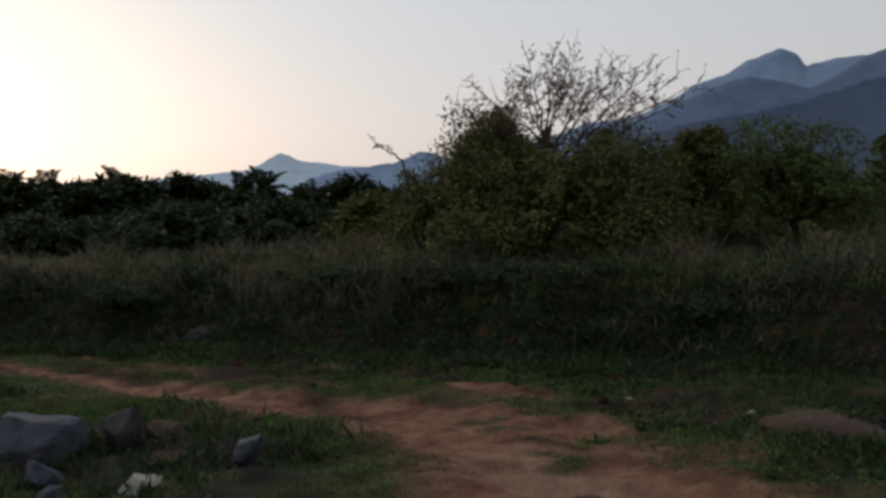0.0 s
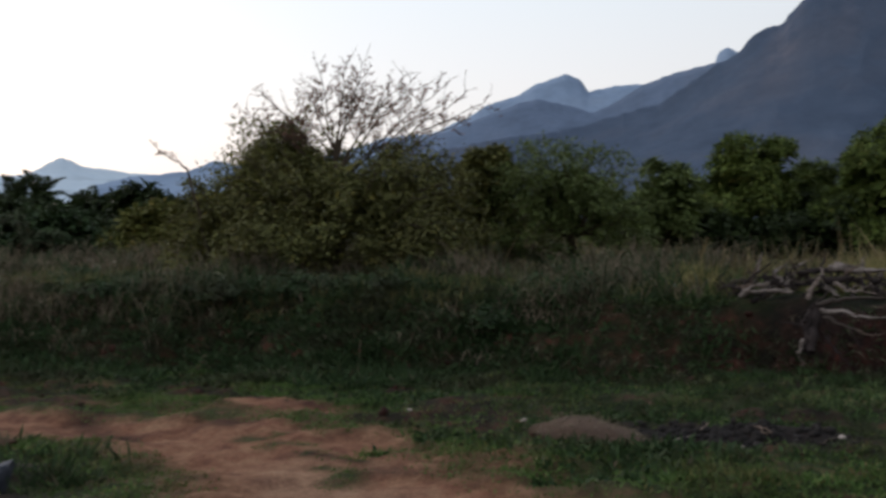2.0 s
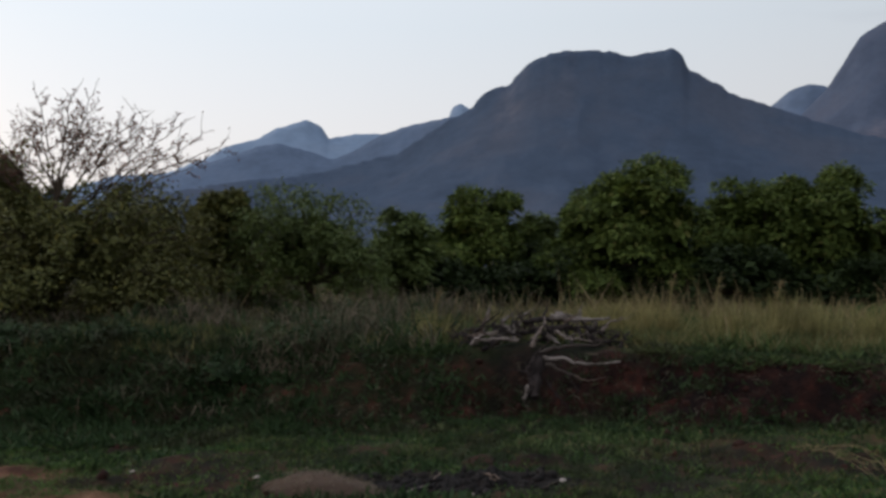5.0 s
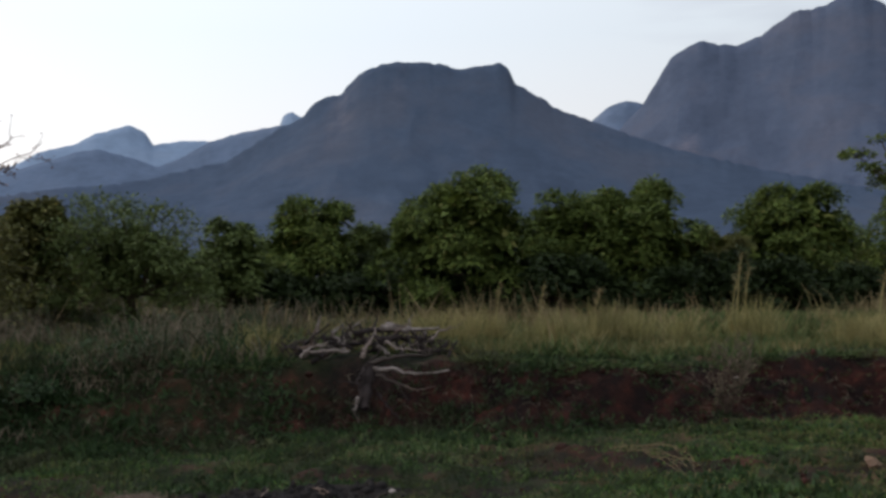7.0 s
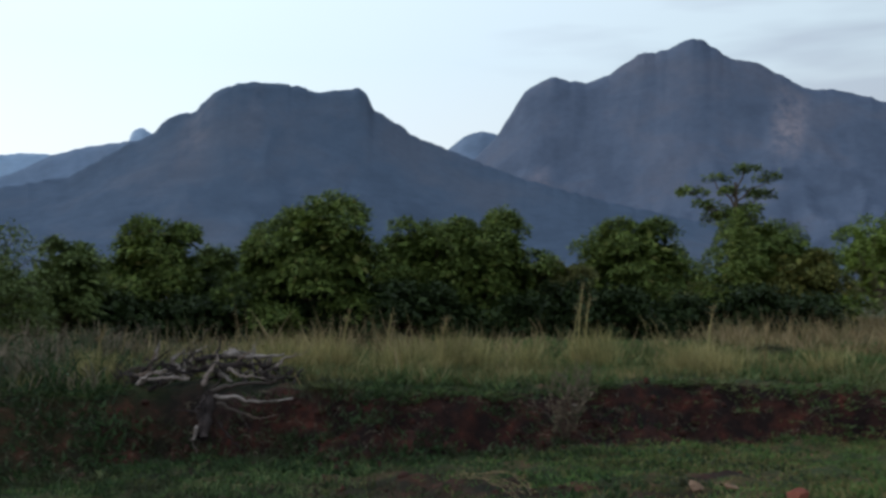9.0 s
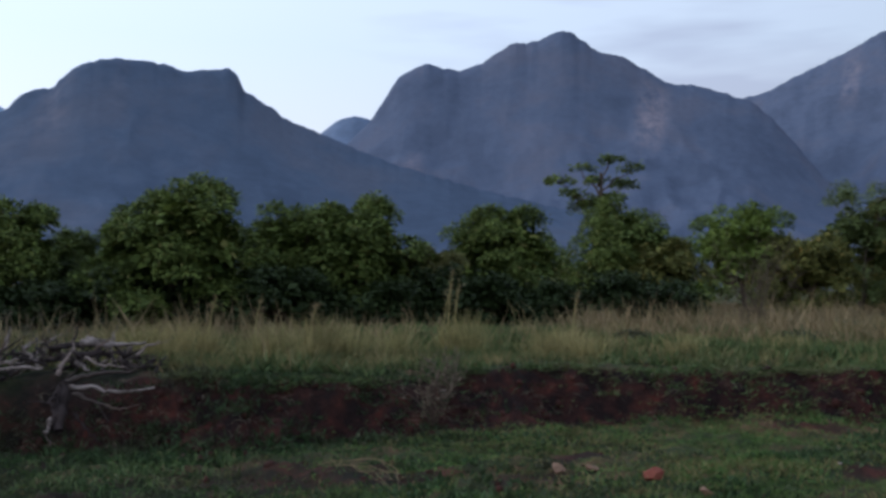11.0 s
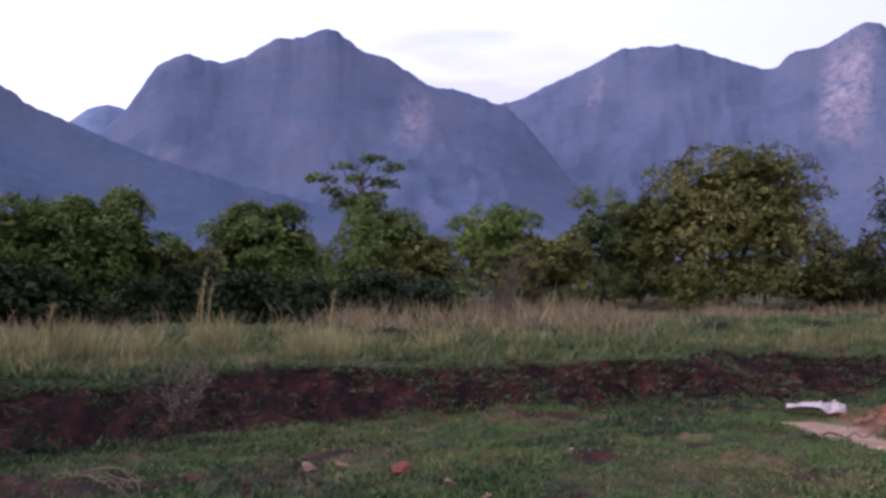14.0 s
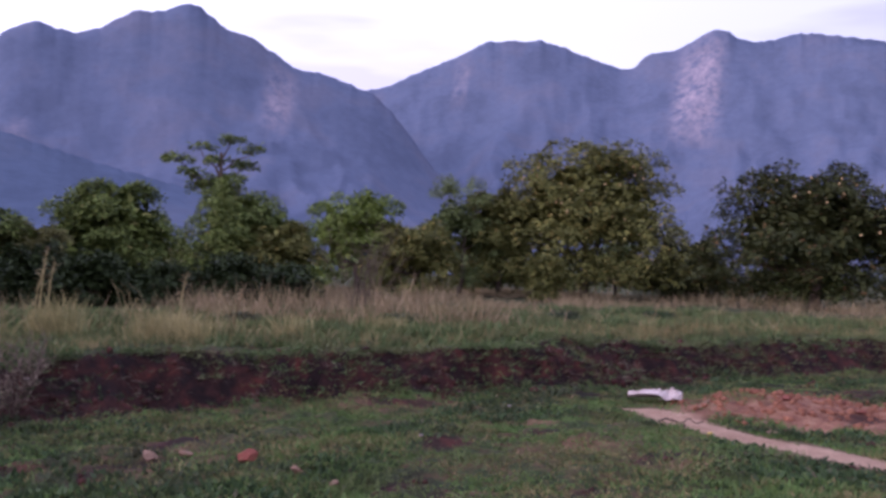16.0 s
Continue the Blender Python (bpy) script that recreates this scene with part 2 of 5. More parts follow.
def mountain_material(name, wood, rock, cliffs):
    """Wooded slopes, bare rock where steep; the wood and rock colours carry the air's haze."""
    m, nd, ln, bsdf = material(name)
    geo = nd.new("ShaderNodeNewGeometry")
    pos = geo.outputs["Position"]
    big = noise_node(nd, ln, 0.0045, 6.0, pos, 0.6)
    small = noise_node(nd, ln, 0.035, 7.0, pos, 0.75)
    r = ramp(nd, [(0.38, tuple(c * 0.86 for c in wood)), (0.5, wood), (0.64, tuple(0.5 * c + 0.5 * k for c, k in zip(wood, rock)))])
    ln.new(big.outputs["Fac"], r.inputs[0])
    # thin soil on the steep ribs lets the rock through
    tip = nd.new("ShaderNodeSeparateXYZ")
    ln.new(geo.outputs["Normal"], tip.inputs[0])
    sheer = ramp(nd, [(0.12, (0.7, 0.7, 0.7)), (0.5, (0, 0, 0))])
    ln.new(tip.outputs["Z"], sheer.inputs[0])
    streak = nd.new("ShaderNodeMapping")
    streak.inputs["Scale"].default_value = (1, 1, 0.16)
    ln.new(pos, streak.inputs["Vector"])
    lines = noise_node(nd, ln, 0.03, 6.0, streak.outputs[0], 0.7)
    edge = ramp(nd, [(0.36, (0, 0, 0)), (0.64, (1, 1, 1))])
    ln.new(lines.outputs["Fac"], edge.inputs[0])
    ribs = nd.new("ShaderNodeMath")
    ribs.operation = "MULTIPLY"
    ln.new(sheer.outputs[0], ribs.inputs[0])
    ln.new(edge.outputs[0], ribs.inputs[1])
    col = mixed(nd, ln, ribs.outputs[0], r.outputs[0], rock)
    col = mixed(nd, ln, 0.27, col, small.outputs["Fac"], "OVERLAY")
    at = nd.new("ShaderNodeAttribute")
    at.attribute_name = "cliff"
    fac = nd.new("ShaderNodeMath")
    fac.operation = "MULTIPLY"
    ln.new(at.outputs["Fac"], fac.inputs[0])
    ln.new(edge.outputs[0], fac.inputs[1])
    col = mixed(nd, ln, fac.outputs[0], col, cliffs)
    ln.new(col, bsdf.inputs["Base Color"])
    bsdf.inputs["Roughness"].default_value = 1.0
    bsdf.inputs["Specular IOR Level"].default_value = 0.0
    bp = nd.new("ShaderNodeBump")
    bp.inputs["Strength"].default_value, bp.inputs["Distance"].default_value = 0.32, 14.0
    ln.new(small.outputs["Fac"], bp.inputs["Height"])
    ln.new(bp.outputs[0], bsdf.inputs["Normal"])
    return m


GROUND = ground_material()
# woods turned slate blue: the haze of distance is put into their colour
RANGE = mountain_material("hazed_range_slopes", (0.096, 0.116, 0.168), (0.122, 0.123, 0.157), (0.3, 0.25, 0.27))
RANGE_NEAR = mountain_material("hazed_near_slopes", (0.082, 0.106, 0.154), (0.112, 0.118, 0.15), (0.2, 0.185, 0.215))
# the farther, the paler and bluer: aerial haze painted into the base colours
RANGE_BACK = mountain_material("hazed_back_slopes", (0.24, 0.31, 0.425), (0.26, 0.315, 0.41), (0.29, 0.33, 0.4))
RANGE_MID = mountain_material("hazed_middle_slopes", (0.145, 0.185, 0.265), (0.155, 0.185, 0.25), (0.26, 0.28, 0.33))
RANGE_FAR = mountain_material("hazed_farthest_slopes", (0.5, 0.58, 0.66), (0.51, 0.58, 0.65), (0.5, 0.57, 0.64))
BARK = solid_material("bark", (0.05, 0.035, 0.025), (0.12, 0.09, 0.065), 3.0, 25.0)
def wood_material():
    """Weathered cut wood: each piece its own shade, from rotten brown to bleached grey."""
    m, nd, ln, bsdf = material("weathered_wood")
    info = nd.new("ShaderNodeObjectInfo")
    geo = nd.new("ShaderNodeNewGeometry")
    tone = ramp(nd, [(0.0, (0.025, 0.018, 0.015)), (0.5, (0.06, 0.04, 0.03)), (0.85, (0.15, 0.1, 0.075)), (1.0, (0.34, 0.28, 0.25))])
    ln.new(info.outputs["Random"], tone.inputs[0])
    fibre = noise_node(nd, ln, 28.0, 6.0, geo.outputs["Position"], 0.7)
    ln.new(mixed(nd, ln, 0.7, tone.outputs[0], fibre.outputs["Fac"], "OVERLAY"), bsdf.inputs["Base Color"])
    bsdf.inputs["Roughness"].default_value = 0.9
    bp = nd.new("ShaderNodeBump")
    bp.inputs["Strength"].default_value, bp.inputs["Distance"].default_value = 0.5, 0.02
    ln.new(fibre.outputs["Fac"], bp.inputs["Height"])
    ln.new(bp.outputs[0], bsdf.inputs["Normal"])
    return m


DEADWOOD = wood_material()
PALEWOOD = solid_material("bleached_wood", (0.08, 0.06, 0.05), (0.36, 0.3, 0.27), 11.0, 50.0, 0.6)
DARKWOOD = solid_material("dark_wood", (0.018, 0.014, 0.014), (0.055, 0.04, 0.037), 6.0, 40.0, 0.6)
CHAR = solid_material("charred_bits", (0.008, 0.007, 0.007), (0.03, 0.024, 0.022), 9.0, 40.0)
STONE = solid_material("granite", (0.032, 0.036, 0.048), (0.095, 0.097, 0.115), 4.0, 22.0, 0.5, 0.85)
STONE_DARK = solid_material("dark_granite", (0.02, 0.018, 0.02), (0.065, 0.056, 0.056), 3.0, 20.0, 0.5, 0.85)
STONE_PALE = solid_material("pale_stone", (0.22, 0.2, 0.17), (0.36, 0.33, 0.28), 4.0, 25.0, 0.4, 0.85)
BRICK_RED = solid_material("red_clay_lump", (0.12, 0.035, 0.023), (0.22, 0.065, 0.04), 9.0, 40.0)
CLAY = solid_material("pale_clay_lump", (0.13, 0.075, 0.048), (0.25, 0.155, 0.1), 9.0, 40.0)
RED_EARTH = solid_material("dug_red_earth", (0.12, 0.043, 0.025), (0.27, 0.115, 0.06), 5.0, 30.0, 0.6)
EARTH = solid_material("dry_earth", (0.05, 0.03, 0.022), (0.12, 0.075, 0.05), 3.0, 18.0, 0.6)
SACKING = solid_material("woven_sack", (0.28, 0.21, 0.18), (0.54, 0.46, 0.41), 6.0, 60.0, 0.3, 0.7)
TURF = leaf_material("turf_blades", (0.036, 0.072, 0.02), (0.116, 0.186, 0.052), (0.16, 0.13, 0.06), drift=(0.1, 0.1, 0.042))
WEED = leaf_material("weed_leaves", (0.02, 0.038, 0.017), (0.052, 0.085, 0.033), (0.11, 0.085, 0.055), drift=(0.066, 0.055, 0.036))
STRAW = leaf_material("dry_grass", (0.12, 0.125, 0.05), (0.3, 0.26, 0.11), (0.42, 0.34, 0.17), 0.7, drift=(0.36, 0.29, 0.13))
STRAW_PINK = leaf_material("withered_grass", (0.12, 0.088, 0.045), (0.27, 0.2, 0.11), (0.38, 0.29, 0.17), 0.7, drift=(0.18, 0.165, 0.07))
MEADOW = leaf_material("meadow_grass", (0.05, 0.075, 0.02), (0.15, 0.17, 0.05), (0.3, 0.235, 0.1), 0.7, drift=(0.2, 0.18, 0.07))
RANK = leaf_material("rank_grass", (0.09, 0.075, 0.053), (0.22, 0.172, 0.12), (0.25, 0.19, 0.135), 0.7, drift=(0.1, 0.09, 0.055))
MANGO = leaf_material("mango_leaves", (0.024, 0.042, 0.012), (0.145, 0.185, 0.044), (0.2, 0.175, 0.055), 0.6)
# red-tipped mango leaves, darkened so that back-lit shade is in the colour
MANGO_SHADED = leaf_material("shaded_mango_leaves", (0.02, 0.027, 0.01), (0.055, 0.062, 0.018), (0.14, 0.075, 0.032), 0.6)
MANGO_OLIVE = leaf_material("olive_leaves", (0.04, 0.05, 0.014), (0.16, 0.158, 0.042), (0.3, 0.21, 0.06), 0.6)
SHRUB = leaf_material("shrub_leaves", (0.036, 0.043, 0.017), (0.175, 0.175, 0.057), (0.26, 0.21, 0.05), drift=(0.12, 0.105, 0.038))
DARK_RED = solid_material("dark_red_earth", (0.012, 0.008, 0.006), (0.07, 0.022, 0.015), 2.0, 25.0, 0.6)
FEATHER = leaf_material("feathery_leaves", (0.05, 0.075, 0.024), (0.15, 0.185, 0.06))
BRIGHT = leaf_material("fresh_leaves", (0.055, 0.088, 0.016), (0.165, 0.215, 0.042))
# near-black leaves; under the mango trees they stand in for shade
DARKLEAF = leaf_material("dark_leaves", (0.014, 0.023, 0.009), (0.038, 0.054, 0.018))
TURF_DRY = leaf_material("dry_turf", (0.085, 0.085, 0.032), (0.21, 0.175, 0.075), (0.3, 0.2, 0.11), 0.7)
HUMMOCK = leaf_material("hummock_weeds", (0.03, 0.054, 0.02), (0.108, 0.15, 0.052), (0.22, 0.17, 0.085), drift=(0.135, 0.125, 0.055))
PETAL = leaf_material("yellow_petals", (0.6, 0.42, 0.02), (0.75, 0.55, 0.04))
BUDS = leaf_material("dry_buds", (0.11, 0.055, 0.042), (0.23, 0.125, 0.095))

# ---- ground: one sheet, a low bank along y = 10, tracks of red earth ----
TRACK = [(-30, 4.6), (-14, 5.2), (-10.8, 5.5), (-8.8, 5.7), (-7.4, 5.9), (-6.4, 6.1), (-5.3, 5.75), (-4.2, 5.4), (-3.1, 4.85), (-1.9, 3.7), (0, 1.4), (3, -4), (5, -12)]
TRACK_HALF = [0.3, 0.22, 0.24, 0.42, 0.5, 0.6, 0.68, 0.92, 1.08, 1.1, 1.0, 0.9, 0.9]
ISLANDS = [(-4.66, 6.12, 0.07), (-4.36, 5.92, 0.08), (-3.79, 5.53, 0.07), (-4.01, 5.89, 0.07), (-5.25, 6.16, 0.08), (-5.08, 6.35, 0.06), (-3.78, 5.36, 0.06), (-6.24, 6.82, 0.12), (-4.88, 5.96, 0.06), (-4.02, 6.26, 0.08), (-4.06, 5.58, 0.06)]
STRIP = [(8.95, 7.55), (8.3, 5.9), (8.25, 4.3), (8.6, 2.0), (9.5, -4)]


def bank_foot(x):
    x = np.asarray(x, float)
    left, right = np.log1p(np.exp(np.minimum(-x, 60) - 5.2)), np.log1p(np.exp(np.minimum(x, 60) - 5.5))
    return 10.25 - 0.40 * np.minimum(left, 14) - 0.16 * np.minimum(right, 14) + 0.7 * (grain(x * 0.7, 3.1, 5) - 0.5) + 0.3 * (grain(x * 2.3, 1.1, 6) - 0.5)


def bank_run(x):
    """The bank is steep to the right and lies flatter to the left."""
    return 1 + 1.5 * smooth((-np.asarray(x, float) - 3) / 3)


def ground_z(x, y):
    x, y = np.asarray(x, float), np.asarray(y, float)
    low = 0.22 * np.tanh((x + 0.3) / 4.5) - 0.06
    up = (y - bank_foot(x)) / (0.62 + 0.5 * grain(x * 0.8, y * 0.3, 8)) / bank_run(x)
    lip = 0.62 + 0.09 * smooth((x - 0.5) / 4) + 0.16 * (rough(x * 0.5, y * 0.5, 9) - 0.5)
    z = low + (lip - low) * smooth(up)
    d, u = near_line(x, y, TRACK)
    d2, _ = near_line(x, y, STRIP)
    even = 1 - 0.4 * np.exp(-(d / 0.7) ** 2) - 0.85 * np.exp(-(d2 / 0.9) ** 2)
    z = z + even * 0.21 * (rough(x * 1.1, y * 1.1, 3) - 0.5) * (1 - 0.5 * smooth(up)) + even * 0.09 * (grain(x * 4.5, y * 4.5, 4) - 0.5)
    face = np.exp(-((up - 0.5) / 0.35) ** 2)
    z = z + face * (0.45 * (rough(x * 2.2, y * 2.2, 21) - 0.5) + 0.2 * (grain(x * 6.5, y * 6.5, 22) - 0.5))
    z = z - 0.07 * np.exp(-(d / 0.35) ** 2) + 0.05 * (grain(x * 3.1, y * 3.1, 27) - 0.5) * np.exp(-(d / 0.9) ** 2)
    z = z + 0.035 * np.sin(d * 11 + 3 * grain(x * 0.8, y * 0.8, 29)) * np.exp(-(d / 0.8) ** 2) * grain(x * 1.3, y * 1.3, 28)
    heap = smooth(1 - np.hypot((x - 10.4) / 1.9, (y - 6.9) / 1.1)) * 0.15 * (0.25 + 1.5 * rough(x * 3.5, y * 3.5, 40))
    z = z + heap
    return z


def soil_share(x, y):
    d, u = near_line(x, y, TRACK)
    ragged = rough(x * 1.6, y * 1.6, 12)
    width = np.interp(u * (len(TRACK) - 1), np.arange(len(TRACK)), TRACK_HALF)
    soil = smooth(1.4 - (d / width) * (0.55 + 0.9 * ragged))
    soil = np.maximum(soil, smooth(2.0 * (1.25 - np.hypot((x + 3.9) / 1.5, (y - 6.2) / 0.8)) * ragged))
    soil = np.maximum(soil, smooth(2.1 * (1.25 - np.hypot((x + 2.9) / 1.3, (y - 5.3) / 0.6)) * ragged))
    soil = np.maximum(soil, smooth(2.2 * (1.2 - np.hypot((x + 6.0) / 1.0, (y - 7.3) / 0.3)) * ragged))
    soil = np.maximum(soil, smooth(2.2 * (1.2 - np.hypot((x + 5.7) / 1.3, (y - 6.4) / 0.45)) * ragged))
    d2, _ = near_line(x, y, [(-14, 6.3), (-9.5, 6.5), (-7.8, 6.9)])
    soil = np.maximum(soil, 0.7 * smooth(1.3 - d2 / 0.16 * (0.5 + ragged)))
    soil = np.maximum(soil, smooth(3.0 * (1.15 - np.hypot((x - 10.6) / 2.2, (y - 6.6) / 1.7)) * ragged))
    soil = np.maximum(soil, smooth((rough(x * 0.9, y * 1.3, 31) - 0.62) * 6) * 0.45 * (y < bank_foot(x)))
    for ix, iy, r in ISLANDS:
        soil = soil * (1 - smooth(1.6 - np.hypot((x - ix) / 1.6, y - iy) / r * (0.5 + ragged)))
    return soil


SCUFFS = [(5.52, 6.97, 0.42, 0.2), (3.51, 8.18, 0.42, 0.2), (4.31, 7.09, 0.25, 0.1), (7.08, 7.09, 0.3, 0.14), (6.6, 4.37, 0.4, 0.14), (4.26, 6.05, 0.3, 0.12), (2.69, 6.8, 0.3, 0.12)]


def hollow_share(x, y):
    """Scuffed dark earth between the tussocks."""
    bare = 0.8 * smooth((rough(x * 0.75, y * 1.7, 37, 3) - 0.6) * 8) * (y < bank_foot(x) - 0.2)
    for sx, sy, wide, deep in SCUFFS:
        bare = np.maximum(bare, 0.95 * smooth(2.4 * (1.25 - np.hypot((x - sx) / wide, (y - sy) / deep)) * rough(x * 4, y * 4, 39)))
    return bare


def bank_share(x, y):
    up = (y - bank_foot(x)) / bank_run(x)
    return (0.6 + 0.4 * smooth((x + 3) / 2)) * smooth(1.6 * np.exp(-((up - 0.42) / 0.5) ** 4) - 0.5 * smooth((rough(x * 1.3, y * 1.8, 17) - 0.5) * 4)) + hollow_share(x, y)


def sand_share(x, y):
    d, u = near_line(x, y, STRIP)
    return smooth(2.0 - d / 0.175 * (0.75 + 0.5 * grain(x * 4, y * 4, 15)))


def track_pale(x, y):
    d, u = near_line(x, y, TRACK)
    return 0.5 * soil_share(x, y) * smooth(1.2 - d / 0.55 * (0.5 + rough(x * 2, y * 2, 19))) * smooth((u - 0.52) / 0.1)


def dark_zone_share(x, y):
    """Darker ground with rank growth round the burnt hollow."""
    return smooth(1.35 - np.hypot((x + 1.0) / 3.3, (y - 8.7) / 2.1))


def ash_shade_share(x, y):
    pit = smooth(2.4 * (1.25 - np.hypot((x + 1.65) / 1.35, (y - 7.5) / 0.55)) * rough(x * 2.5, y * 2.5, 23))
    pit = np.maximum(pit, smooth(2.2 * (1.3 - np.hypot((x + 6.7) / 1.9, (y - 3.85) / 1.1)) * rough(x * 2.5, y * 2.5, 25)))
    pit = np.maximum(pit, 0.5 * dark_zone_share(x, y) * smooth((rough(x * 1.4, y * 1.4, 26) - 0.3) * 3))
    # under the branch heap the same dark colour stands in for shade
    return np.maximum(pit, 0.8 * smooth(2.4 * (1.2 - np.hypot((x + 1.35) / 0.95, (y - 11.25) / 0.5)) * rough(x * 2.5, y * 2.5, 24)))


def spaced(lo, hi, step, reach, growth=1.13):
    mid = list(np.arange(lo, hi, step))
    out, s = [hi], step
    while out[-1] < reach:
        s *= growth
        out.append(out[-1] + s)
    inn, s = [lo], step
    while inn[-1] > -reach:
        s *= growth
        inn.append(inn[-1] - s)
    return np.array(inn[:0:-1] + mid + out)


gx, gy = spaced(-15, 17, 0.115, 4600, 1.16), spaced(2.5, 13, 0.1, 4600, 1.16)
GX, GY = np.meshgrid(gx, gy)
gz = ground_z(GX, GY)
nx, ny = len(gx), len(gy)
k = (np.arange(ny - 1)[:, None] * nx + np.arange(nx - 1)[None]).ravel()
ground_mesh = mesh_of("ground", np.stack([GX, GY, gz], -1).reshape(-1, 3), np.stack([k, k + 1, k + nx + 1, k + nx], 1))
for name, share in (("soil", soil_share(GX, GY)), ("bank", bank_share(GX, GY)), ("sand", np.maximum(sand_share(GX, GY), track_pale(GX, GY))), ("ash_shade", ash_shade_share(GX, GY))):
    at = ground_mesh.attributes.new(name, "FLOAT", "POINT")
    at.data.foreach_set("value", share.astype(np.float32).ravel())
ground = put("ground", ground_mesh, GROUND, shade=True)
tagged(ground, "uneven red earth with short green turf, a low bank and a worn track", "ground", kind="structure")


# ---- mountains ----
def mountain(name, dist, crest, material_, label, foot=0.6, cliffs=(), jag=0.12, seed=1, steep=1.5):
    """A range: summits and saddles by bearing and height angle (degrees), slopes falling to a foot nearer by."""
    turns, ups = [c[0] for c in crest], [c[1] for c in crest]
    cols = int(abs(turns[0] - turns[-1]) * 9) + 2
    rows, behind = (52, 8) if dist < 3000 else (34, 8)
    a = np.linspace(turns[0], turns[-1], cols)
    order = np.argsort(turns)
    e = np.interp(a, np.array(turns)[order], np.array(ups)[order])
    e = np.convolve(np.pad(e, 3, mode="edge"), [0.0, 0.05, 0.2, 0.5, 0.2, 0.05, 0.0], "valid")
    e = e + jag * (rough(a * 2.5, a * 0 + seed, seed, 6) - 0.5) * 2
    top = dist * np.tan(np.radians(e)) + 1.6
    wide = np.hanning(91)
    broad = np.convolve(np.pad(top, 45, mode="edge"), wide / wide.sum(), "valid")
    s = np.linspace(0, 1, rows)[:, None]
    d = dist * (foot + (1 - foot) * s)
    px, py = -d * np.sin(np.radians(a)), d * np.cos(np.radians(a))
    # spurs run down from the crest and split on the way, with ravines between
    warp = 420 * (rough(px / 620, py / 620, seed + 3, 3) - 0.5)
    along = a * dist / 57.3 + warp * (1.3 - s) + 0.35 * (d - dist)
    spur = 1 - np.abs(2 * rough(along / 430, d / 1500, seed + 5, 2) - 1)
    rib = 1 - np.abs(2 * rough((px + warp) / 190, (py - warp) / 190, seed + 7, 3) - 1)
    knob = rough(px / 60, py / 60, seed + 11, 4) - 0.5
    prof = 0.5 * s + 0.5 * s ** (1.4 + steep)
    free = np.minimum(1, s * 3) * (1 - s) ** 0.65
    h = prof * (broad + (top - broad) * s ** 12)
    h = h + broad * free * (0.2 * (spur - 0.62) + 0.12 * (rib - 0.6) + 0.06 * knob)
    soft = np.hanning(25)
    eased = np.convolve(np.pad(top, 12, mode="edge"), soft / soft.sum(), "valid")
    h = np.minimum(h, d / dist * eased * (0.6 + 0.375 * s))
    h[-1] = top
    h[0] = -4
    v = [np.stack([px, py, h], -1).reshape(-1, 3)]
    cl = np.zeros((rows, cols))
    for turn, width, lo, hi, much in cliffs:
        cl = np.maximum(cl, much * np.exp(-((a - turn + (s - 0.9) * 2) / width) ** 4) * np.exp(-((s - (lo + hi) / 2) / ((hi - lo) / 2)) ** 4))
    for r in range(behind):
        far = dist * (1 + 0.35 * (r + 1) / behind)
        v.append(np.stack([-far * np.sin(np.radians(a)), far * np.cos(np.radians(a)), top * (1 - (r + 1) / behind) ** 0.8], -1))
    v = np.concatenate(v)
    cl = np.concatenate([cl.ravel(), np.zeros(behind * cols)])
    n = rows + behind
    k = (np.arange(n - 1)[:, None] * cols + np.arange(cols - 1)[None]).ravel()
    me = mesh_of(name, v, np.stack([k, k + cols, k + cols + 1, k + 1], 1))
    at = me.attributes.new("cliff", "FLOAT", "POINT")
    at.data.foreach_set("value", cl.astype(np.float32))
    ob = put(name, me, material_, shade=True)
    return tagged(ob, label, "mountain", "mountains", "structure")


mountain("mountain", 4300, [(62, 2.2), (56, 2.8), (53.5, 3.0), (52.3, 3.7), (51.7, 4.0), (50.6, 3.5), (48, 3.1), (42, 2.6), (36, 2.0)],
         RANGE_FAR, "pale far mountain with the evening haze put into its colour", seed=2, jag=0.06)
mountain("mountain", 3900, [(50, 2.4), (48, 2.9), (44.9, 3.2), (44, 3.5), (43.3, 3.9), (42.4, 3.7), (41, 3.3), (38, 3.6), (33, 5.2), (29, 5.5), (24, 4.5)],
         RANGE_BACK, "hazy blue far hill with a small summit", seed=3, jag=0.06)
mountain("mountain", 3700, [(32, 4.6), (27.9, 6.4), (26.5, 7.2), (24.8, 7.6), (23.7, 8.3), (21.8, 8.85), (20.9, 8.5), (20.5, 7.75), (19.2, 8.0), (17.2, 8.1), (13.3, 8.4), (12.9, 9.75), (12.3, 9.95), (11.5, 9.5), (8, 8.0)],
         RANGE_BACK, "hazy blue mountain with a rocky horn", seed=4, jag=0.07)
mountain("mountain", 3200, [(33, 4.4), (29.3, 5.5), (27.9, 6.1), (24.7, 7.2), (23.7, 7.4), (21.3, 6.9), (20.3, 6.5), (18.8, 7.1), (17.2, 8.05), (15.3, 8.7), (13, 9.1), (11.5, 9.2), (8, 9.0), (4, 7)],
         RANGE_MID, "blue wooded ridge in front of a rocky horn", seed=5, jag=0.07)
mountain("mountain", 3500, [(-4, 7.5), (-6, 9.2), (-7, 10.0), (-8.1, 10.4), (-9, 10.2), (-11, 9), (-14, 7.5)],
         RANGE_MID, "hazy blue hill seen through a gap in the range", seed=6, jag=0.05)
